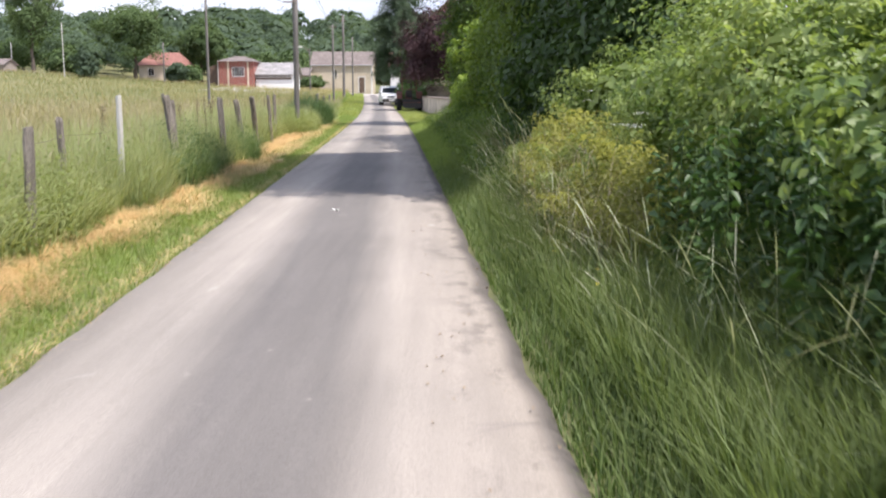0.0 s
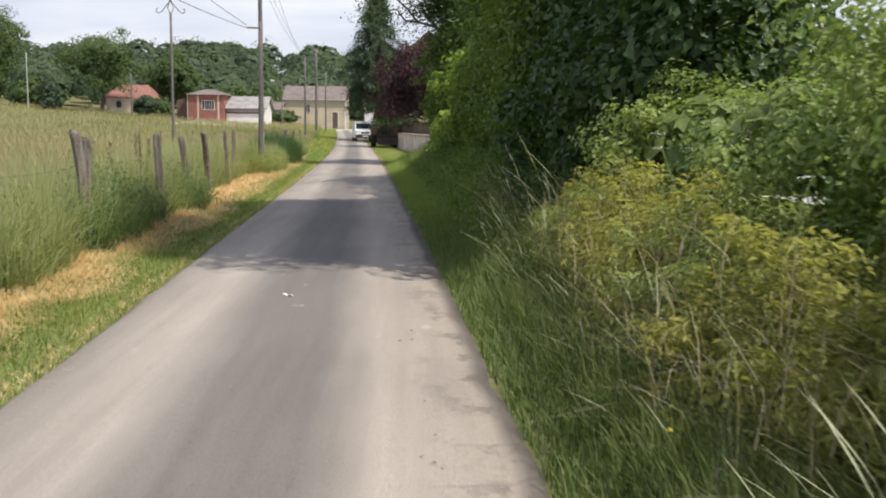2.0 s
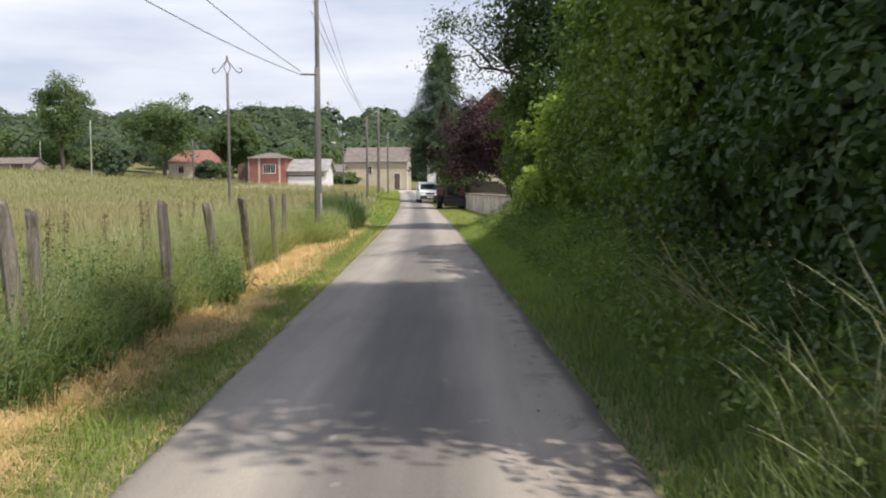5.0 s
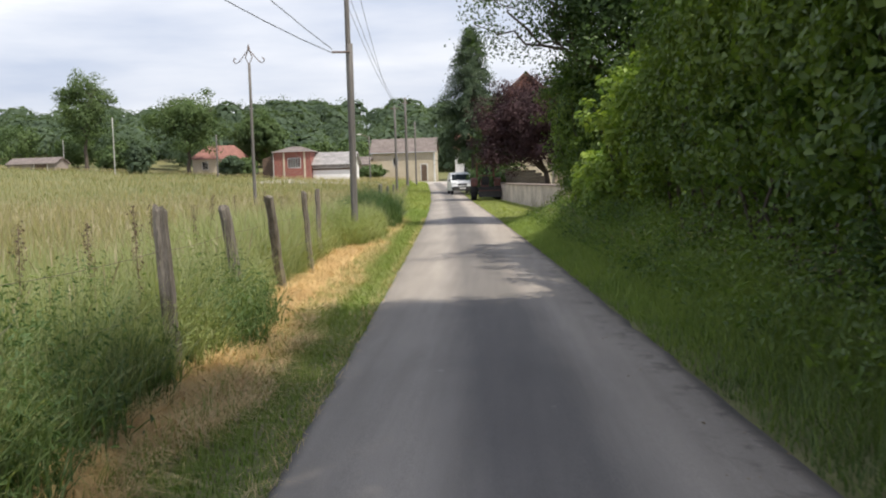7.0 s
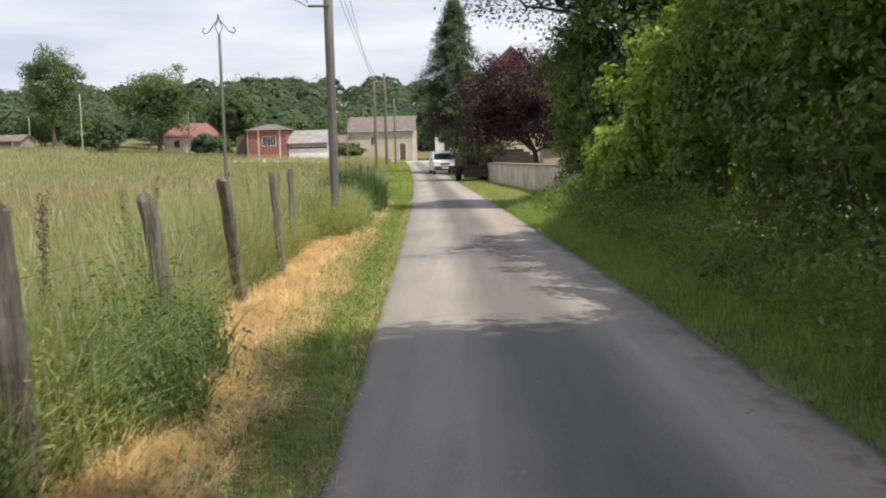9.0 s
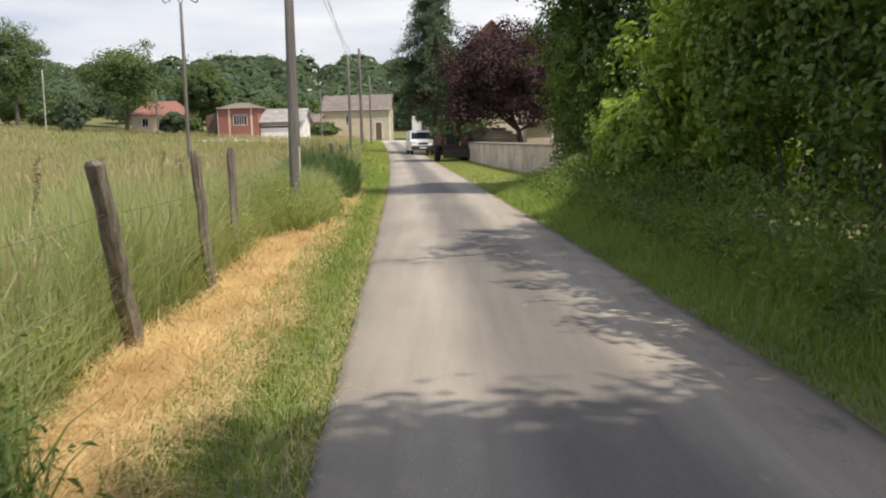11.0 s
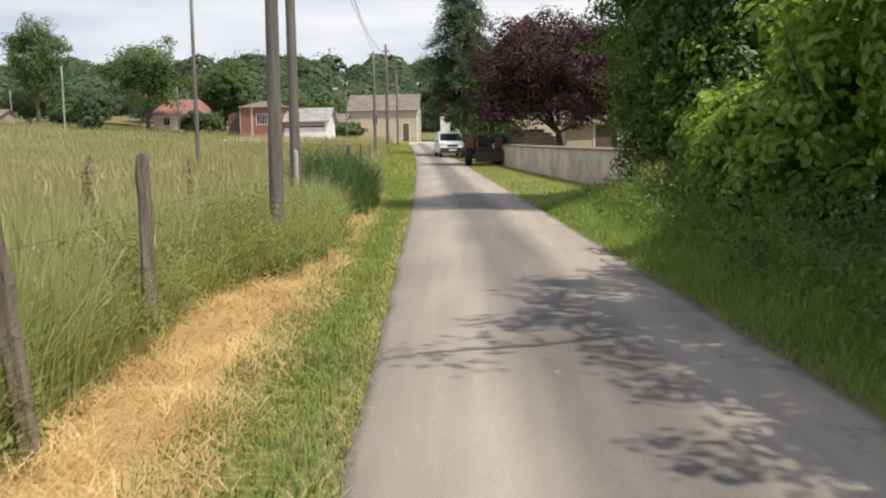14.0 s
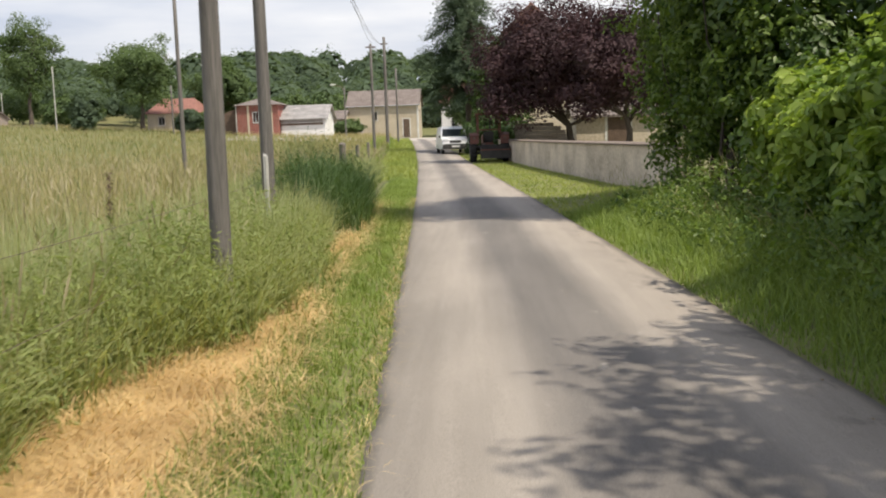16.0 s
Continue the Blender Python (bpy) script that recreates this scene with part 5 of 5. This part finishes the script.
# ---- grass, straw, weeds ----
def scatter(rng, n, y0, y1, off0, off1, side, power=1.0):
    """Places beside the lane: an offset from its left (-1) or right (1) edge, denser towards y0."""
    y = y0 + (y1 - y0) * rng.uniform(0, 1, n) ** power
    o = rng.uniform(off0, off1, n)
    x = left_edge(y) - o if side < 0 else right_edge(y) + o
    return x, y, o


def at_ground(x, y, dz=-0.02):
    return np.stack([x, y, land(x, y) + dz], 1)


def stuff(name, label, category, pieces, mat):
    v, t, a = join(*pieces)
    return tagged(soup(name, v, t, mat, along=a), label, category, kind="stuff")


rng = np.random.default_rng(201)
# mown strip between lane and straw
x, y, o = scatter(rng, 70000, 2.5, 62, -0.03, 0.9, -1, 1.25)
h = rng.uniform(0.07, 0.25, len(x)) * (0.5 + 0.8 * np.clip(o, 0, 0.8))
short = blades(rng, at_ground(x, y), h, rng.uniform(0.005, 0.009, len(x)) * (1 + y / 40), rng.uniform(0.2, 1.0, len(x)))
x, y, o = scatter(rng, 9000, 60, 140, 0.0, 2.2, -1)
short2 = blades(rng, at_ground(x, y), rng.uniform(0.15, 0.5, len(x)), np.full(len(x), 0.05), rng.uniform(0.2, 0.8, len(x)))
x, y, o = scatter(rng, 9000, 58, 140, 2.0, 4.0, -1)
short3 = blades(rng, at_ground(x, y), rng.uniform(0.4, 0.9, len(x)), np.full(len(x), 0.05), rng.uniform(0.2, 0.6, len(x)))
stuff("verge_grass", "short green grass along the lane's edge", "grass", [short, short3], M_VERGE)
# straw thrown over the lane's margin and the cut swathe
x, y, o = scatter(rng, 4600, 2.5, 50, -0.1, 0.75, -1, 1.3)
x = np.where(rng.uniform(0, 1, len(x)) < 0.7, left_edge(y) - rng.normal(0.05, 0.05, len(x)), x)
p = at_ground(x, y, 0.03)
edge_straw = blades(rng, p, rng.uniform(0.06, 0.18, len(x)), np.full(len(x), 0.0032), rng.uniform(1.5, 2.1, len(x)))


def straw_start(y):
    return 0.80 - 0.17 * smooth(14, 17, y) + 0.06 * smooth(20, 22, y) + 0.12 * smooth(25, 29, y)


def swathe_shift(y):
    return (1 - 0.5 * smooth(15, 18, y) - 0.2 * smooth(24, 28, y)) * (0.13 * np.sin(y * 0.9) + 0.12 * np.sin(y * 2.3 + 1) + 0.06 * np.sin(y * 5.1))


x, y, o = scatter(rng, 160000, 3, 56, 0.5, 2.1, -1, 1.3)
x = x - swathe_shift(y)
g = grass_start(y)
keep = (o < g + 0.2) & (rng.uniform(0, 1, len(x)) < 0.06 + 1.0 * np.exp(-((o - (straw_start(y) + g) / 2) / (0.56 * (g - straw_start(y) + 0.14))) ** 4)) & (y < 42 + 8 * rng.uniform(0, 1, len(x)))
x, y = x[keep], y[keep]
p = at_ground(x, y, 0.0)
p[:, 2] += rng.uniform(0.0, 0.085, len(x)) * (1 + 0.8 * np.sin(x * 9) * np.sin(y * 4))
L = rng.uniform(0.08, 0.36, len(x))
az = rng.uniform(0, 2 * np.pi, len(x))
hay = blades(rng, p, L, rng.uniform(0.0022, 0.005, len(x)) * (1 + y / 55), rng.uniform(1.5, 2.1, len(x)), 2, az)
stuff("cut_grass_swathe", "swathe of sun-bleached cut grass drying on the verge", "cut grass", [edge_straw, hay], M_STRAW)
ys = np.arange(2, 43, 0.35)
vs, n = [], 9
for yy in ys:
    for u in np.linspace(0, 1, n):
        xx = float(left_edge(yy)) - float(swathe_shift(yy)) - float(straw_start(yy)) - u * (float(grass_start(yy)) + 0.08 - float(straw_start(yy))) * (1 - 0.7 * float(smooth(36, 43, yy)))
        vs.append((xx, yy, land1(xx, yy) + 0.012 + 0.07 * math.sin(math.pi * u) * (0.7 + 0.5 * noise.noise((xx * 3, yy * 2, 0))) - (0.05 if u in (0, 1) else 0)))
i = (np.arange(len(ys) - 1)[:, None] * n + np.arange(n - 1)[None]).ravel()
bed = soup("straw_bed", np.array(vs), np.concatenate([np.stack([i, i + 1, i + n + 1], 1), np.stack([i, i + n + 1, i + n], 1)]), M_MAT)
tagged(bed, "matted layer of dry cut grass beneath the swathe", "cut grass", kind="stuff")

# tall grass by the fence
x, y, o = scatter(rng, 150000, 3, 60, 0.0, 2.2, -1, 1.25)
o = o + grass_start(y)
x = left_edge(y) - o
x = x - swathe_shift(y) * 0.8
keep = (y < 40.8) | (y > 47.5) | (o > grass_start(y) + 1.3)
x, y, o = x[keep], y[keep], o[keep]
clump = 0.94 + 0.26 * np.sin(x * 3.1 + y * 1.3) * np.sin(y * 1.9 - x)
h = rng.uniform(0.42, 1.15, len(x)) * (1 + 0.15 * (y < 22)) * clump * np.clip(0.62 + (o - grass_start(y)) * 2.8, 0.55, 1.0) * (1 + 0.22 * smooth(24, 26, y) * (1 - smooth(32, 33, y)))
b1 = blades(rng, at_ground(x, y), h, rng.uniform(0.004, 0.0115, len(x)) * (1 + y / 60), rng.uniform(0.05, 1.15, len(x)) * rng.uniform(0.4, 1.0, len(x)), 3)
stuff("tall_fence_grass", "tall green grass growing through the field fence", "grass", [b1], M_TALL)
# broad-leaved weeds through it
x, y, o = scatter(rng, 700, 4, 60, 0.3, 1.6, -1, 1.25)
x = x - grass_start(y)
pieces = []
for xx, yy in zip(x, y):
    if noise.noise((xx * 0.7, yy * 0.45, 3)) < -0.05:
        continue
    k = 26
    hh = rng.uniform(0.45, 1.0)
    q = np.array((xx, yy, land1(xx, yy))) + np.stack([rng.normal(0, 0.13, k), rng.normal(0, 0.13, k), rng.uniform(0.1, 1, k) * hh], 1)
    pieces.append(leaves(rng, q, rng.normal(size=(k, 3)) + np.array((0.3, -0.3, 1.0)), rng.uniform(0.05, 0.11, k), slim=0.32))
v, t, _ = join(*pieces)
tagged(soup("verge_weeds", v, t, M_WEED), "green nettles and docks among the fence grass", "weeds", kind="stuff")
# meadow
n = 105000
y = 4 + 165 * rng.uniform(0, 1, n) ** 1.6
o = 2.2 + rng.uniform(0, 1, n) ** 1.5 * (9 + 0.62 * y)
x = left_edge(y) - o
h = rng.uniform(0.55, 1.0, n) * (0.92 + 0.12 * np.sin(x * 0.8) * np.sin(y * 0.6))
w = rng.uniform(0.005, 0.010, n) * (1 + np.hypot(y, o) / 26)
m1 = blades(rng, at_ground(x, y), h, w, rng.uniform(0.05, 0.45, n), 2)
stuff("meadow_grass", "tall ripening meadow grass, green below and straw-coloured above", "grass", [m1], M_FIELD)
n = 13000
y = 4 + 80 * rng.uniform(0, 1, n) ** 1.4
o = 1.7 + rng.uniform(0, 1, n) ** 1.4 * (6 + 0.5 * y)
x = left_edge(y) - o
m2 = blades(rng, at_ground(x, y), rng.uniform(0.8, 1.2, n), rng.uniform(0.007, 0.012, n) * (1 + y / 50), rng.uniform(0.05, 0.5, n), head=True)
x, y, o = scatter(rng, 440, 3, 13, 0.4, 1.35, 1, 1.0)
m3 = blades(rng, at_ground(x, y), rng.uniform(0.6, 1.2, len(x)), rng.uniform(0.004, 0.0065, len(x)), rng.uniform(0.2, 0.7, len(x)), head=True, az=np.pi + rng.normal(0, 1.5, len(x)))
x, y, o = scatter(rng, 260, 24, 48, 0.9, 1.6, 1)
m4 = blades(rng, at_ground(x, y), rng.uniform(0.4, 0.9, len(x)), rng.uniform(0.009, 0.015, len(x)), rng.uniform(0.2, 0.8, len(x)), head=True, az=np.pi + rng.normal(0, 0.9, len(x)))
clumps = []
for cx, cy, k in ((1.15, 15.9, 60), (0.95, 16.6, 30), (0.85, 40.5, 50), (0.75, 43.0, 40), (0.95, 38.6, 40)):
    q = at_ground(cx + rng.normal(0, 0.10, k), cy + rng.normal(0, 0.16, k))
    clumps.append(blades(rng, q, rng.uniform(0.7, 1.25, k), rng.uniform(0.010, 0.016, k), rng.uniform(0.25, 0.75, k), head=True, az=np.pi + rng.normal(0, 0.5, k)))
m4 = join(m4, *clumps)
spikes = []
for cx, cy, k, tall in ((0.9, 12.8, 16, 1.3), (1.15, 12.1, 12, 1.65), (1.25, 12.5, 10, 1.55), (1.1, 11.3, 10, 1.15)):
    q = at_ground(cx + rng.normal(0, 0.09, k), cy + rng.normal(0, 0.14, k))
    spikes.append(blades(rng, q, tall * rng.uniform(0.6, 1.1, k), rng.uniform(0.006, 0.011, k), rng.uniform(0.2, 0.6, k), head=True, az=np.pi + rng.normal(0, 0.6, k)))
m3 = join(m3, *spikes)
stuff("seed_stalks", "thin pale grass stalks with drooping seed heads", "grass", [m2, m4], M_HEAD)
stuff("nodding_grass", "tall pale green grass with nodding seed heads before the brambles", "grass", [m3], M_NOD)

# right verge
x, y, o = scatter(rng, 66000, 2.5, 44, -0.02, 1.3, 1, 1.25)
h = rng.uniform(0.14, 0.46, len(x)) * (0.35 + 1.2 * np.clip(o, 0, 1.2)) * (1 + 0.5 * (y < 13))
# trees' shade on the verge is put into colour: darker blades before y 19
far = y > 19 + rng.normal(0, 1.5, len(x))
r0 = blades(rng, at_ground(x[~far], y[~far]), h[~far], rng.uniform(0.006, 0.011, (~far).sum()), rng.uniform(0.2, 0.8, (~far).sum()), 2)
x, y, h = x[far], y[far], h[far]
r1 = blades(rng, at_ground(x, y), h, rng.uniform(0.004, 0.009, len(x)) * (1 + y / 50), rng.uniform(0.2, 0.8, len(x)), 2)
x, y, o = scatter(rng, 11000, 2.5, 11, 0.3, 1.15, 1, 1.4)
r2 = blades(rng, at_ground(x, y), rng.uniform(0.3, 0.78, len(x)) * (1.1 - 0.03 * y), rng.uniform(0.005, 0.009, len(x)), rng.uniform(0.15, 0.7, len(x)), 3)
x, y, o = scatter(rng, 30000, 43, 90, 0.0, 3.2, 1, 1.2)
r3 = blades(rng, at_ground(x, y), rng.uniform(0.04, 0.14, len(x)), np.full(len(x), 0.022), rng.uniform(0.2, 0.8, len(x)), 2)
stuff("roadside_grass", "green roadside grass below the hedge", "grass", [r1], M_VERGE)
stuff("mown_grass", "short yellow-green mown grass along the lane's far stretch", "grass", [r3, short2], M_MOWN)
stuff("bank_and_shaded_verge_grass", "tall uncut grass on the bank before the brambles, and verge grass darkened for tree shade", "grass", [r2, r0], M_BANK)


x, y, o = scatter(rng, 1700, 12, 43, 0.7, 1.9, 1, 1.1)
pieces = []
for xx, yy, oo in zip(x, y, o):
    k = 24
    hh = rng.uniform(0.25, 0.55) + 0.5 * max(0, oo - 1.0)
    q = np.array((xx, yy, land1(xx, yy))) + np.stack([rng.normal(0, 0.13, k), rng.normal(0, 0.13, k), rng.uniform(0.05, 1, k) * hh], 1)
    pieces.append(leaves(rng, q, rng.normal(size=(k, 3)) + np.array((-0.4, -0.4, 1.0)), rng.uniform(0.045, 0.10, k), slim=0.5))
v, t, _ = join(*pieces)
tagged(soup("hedge_foot_weeds", v, t, M_HEDGE), "low leafy weeds at the foot of the hedge", "weeds", kind="stuff")


def nettle(h, seed):
    """A nettle: an upright stem with pairs of drooping leaves."""
    rng = np.random.default_rng(seed)
    ob = thing("nettle", (0, 0, 0), "dark green stinging nettle below the brambles", "nettle", "nettles")
    top = (rng.normal(0, 0.1), rng.normal(0, 0.1), h)
    v, t = tube([(0, 0, -0.03), (top[0] / 2, top[1] / 2, h * 0.5), top], (0.006, 0.005, 0.002), 4)
    soup("stem", v, t, M_NETTLE, ob)
    k = int(h * 16)
    s = np.repeat(np.linspace(0.25, 1.0, k), 2)
    az = np.arange(2 * k) * np.pi + np.repeat(np.arange(k) * np.pi / 2, 2) + rng.normal(0, 0.3, 2 * k)
    L = 0.12 * (1.15 - 0.65 * s)
    p = np.stack([top[0] * s + np.cos(az) * L * 0.6, top[1] * s + np.sin(az) * L * 0.6, h * s - 0.02], 1)
    nrm = np.stack([np.cos(az) * 0.5, np.sin(az) * 0.5, np.ones(2 * k)], 1) + rng.normal(0, 0.15, (2 * k, 3))
    v, t = leaves(rng, p, nrm, L * 1.1, True, 0.55)
    soup("foliage", v, t, M_NETTLE, ob)
    return ob


rng = np.random.default_rng(301)
kinds = [nettle(h, 310 + k) for k, h in enumerate((0.75, 0.9, 1.0, 1.1, 1.2, 1.3))]
spots = [(1.4 + rng.uniform(0, 0.75), rng.uniform(3.0, 6.2), 1) for _ in range(90)] + [(1.1 + rng.uniform(0, 0.6), rng.uniform(12.4, 20), 0) for _ in range(50)]
for k, (x, y, tall) in enumerate(spots):
    src = kinds[rng.integers(2, 6) if tall else rng.integers(0, 3)]
    m = pose(x, y, land1(x, y), 0, 0, rng.uniform(0, 360))
    if k < 6:
        kinds[k].matrix_world = m
    else:
        copy_thing(src, m)


def umbel_plant(x, y, h, seed):
    """Hedge parsley: ribbed stem, a few rays, flat heads of tiny white flowers."""
    rng = np.random.default_rng(seed)
    ob = thing("cow_parsley", (x, y, land1(x, y)), "cow parsley with small flat white flower heads", "wildflower", "cow parsley")
    stems, heads = [tube([(0, 0, -0.03), (0.02, 0, h * 0.5), (0, 0.02, h * 0.8)], (0.006, 0.005, 0.003), 4)], []
    for _ in range(4):
        e = np.array((rng.normal(0, 0.12), rng.normal(0, 0.12), h * rng.uniform(0.9, 1.05)))
        stems.append(tube([(0, 0.02, h * rng.uniform(0.5, 0.8)), tuple(e)], (0.003, 0.002), 4))
        k = 26
        p = e + np.stack([rng.normal(0, 0.035, k), rng.normal(0, 0.035, k), rng.normal(0.01, 0.005, k)], 1)
        heads.append(leaves(rng, p, np.tile((0, 0, 1.0), (k, 1)) + rng.normal(0, 0.2, (k, 3)), np.full(k, 0.013), slim=0.9))
    v, t, _ = join(*stems)
    soup("stem", v, t, M_TALL, ob)
    v, t, _ = join(*heads)
    tagged(soup("flowers", v, t, M_PETAL, ob), kind="stuff")


for k, (x, y, h) in enumerate(((1.15, 8.3, 0.55), (1.2, 8.7, 0.6), (1.45, 7.6, 1.25), (1.7, 10.2, 1.35), (0.75, 27.5, 0.4), (0.8, 28.3, 0.45), (0.7, 26.6, 0.35), (1.0, 9.2, 0.5))):
    umbel_plant(x, y, h, 400 + k)


def dock(x, y, h, seed):
    """A dock gone to seed: a stiff stem with brown seed spikes, leaves at the foot."""
    rng = np.random.default_rng(seed)
    ob = thing("dock_plant", (x, y, land1(x, y)), "tall dock with brown seed spikes in the meadow", "wildflower", "docks")
    tip = (rng.normal(0, 0.08), rng.normal(0, 0.08), h)
    v, t = tube([(0, 0, -0.03), (tip[0] * 0.3, tip[1] * 0.3, h * 0.5), tip], (0.007, 0.005, 0.003), 5)
    soup("stem", v, t, M_DOCK, ob)
    s = rng.uniform(0.45, 1.0, 260)
    p = np.stack([tip[0] * s, tip[1] * s, h * s], 1) + rng.normal(0, 0.022, (260, 3))
    v, t = leaves(rng, p, rng.normal(size=(260, 3)), rng.uniform(0.012, 0.026, 260), slim=0.8)
    tagged(soup("seed_spike", v, t, M_DOCK, ob), kind="stuff")


for k, (x, y, h) in enumerate(((-4.9, 17.1, 1.35), (-5.2, 18.2, 1.3), (-4.75, 19.4, 1.4), (-5.4, 19.9, 1.25), (-5.0, 20.6, 1.3), (-5.6, 22.0, 1.35), (-5.9, 24.6, 1.3), (-5.6, 15.6, 1.3), (-6.6, 27.2, 1.4), (-6.9, 30.1, 1.35), (-6.2, 31.5, 1.3), (-7.4, 33.6, 1.4), (-6.5, 35.0, 1.3))):
    dock(x, y, h, 470 + k)


def buttercup(x, y, h, seed):
    rng = np.random.default_rng(seed)
    ob = thing("buttercup", (x, y, land1(x, y)), "yellow buttercup flower on a thin stem", "wildflower", "buttercups")
    v, t = tube([(0, 0, -0.03), (0.01, 0, h * 0.5), (0.0, 0.01, h)], (0.003, 0.002, 0.002), 4)
    soup("stem", v, t, M_TALL, ob)
    a = np.arange(5) * 1.2566
    p = np.stack([0.012 * np.cos(a), 0.01 + 0.012 * np.sin(a), np.full(5, h + 0.004)], 1)
    v, t = leaves(rng, p, np.stack([-0.4 * np.cos(a), -0.4 * np.sin(a), np.ones(5)], 1), np.full(5, 0.022), slim=0.9)
    soup("petals", v, t, M_YPETAL, ob)


for k, (x, y, h) in enumerate(((0.98, 5.9, 0.3), (1.02, 6.2, 0.34), (0.85, 7.2, 0.3))):
    buttercup(x, y, h, 450 + k)

# litter of leaves and twigs on the lane
rng = np.random.default_rng(501)
x, y, o = scatter(rng, 200, 3, 40, -0.6, 0.0, 1, 1.2)
p = np.stack([x, y, land((left_edge(y) + right_edge(y)) / 2, y) + 0.062], 1)
lv = leaves(rng, p, np.tile((0, 0, 1.0), (len(x), 1)) + rng.normal(0, 0.12, (len(x), 3)), rng.uniform(0.012, 0.032, len(x)), slim=0.5)
tagged(soup("leaf_litter", lv[0], lv[1], M_CLAY), "dry leaves and twigs along the lane's margin", "litter", kind="stuff")

p = np.array([(-1.36, 11.75, 0.072), (-1.30, 11.68, 0.070)])
lv = leaves(rng, p, np.array([(0.2, 0, 1.0), (-0.3, 0.2, 1.0)]), np.array([0.08, 0.05]), True)
tagged(soup("fallen_leaf", lv[0], lv[1], M_PETAL), "pale torn leaf lying on the asphalt", "leaf")
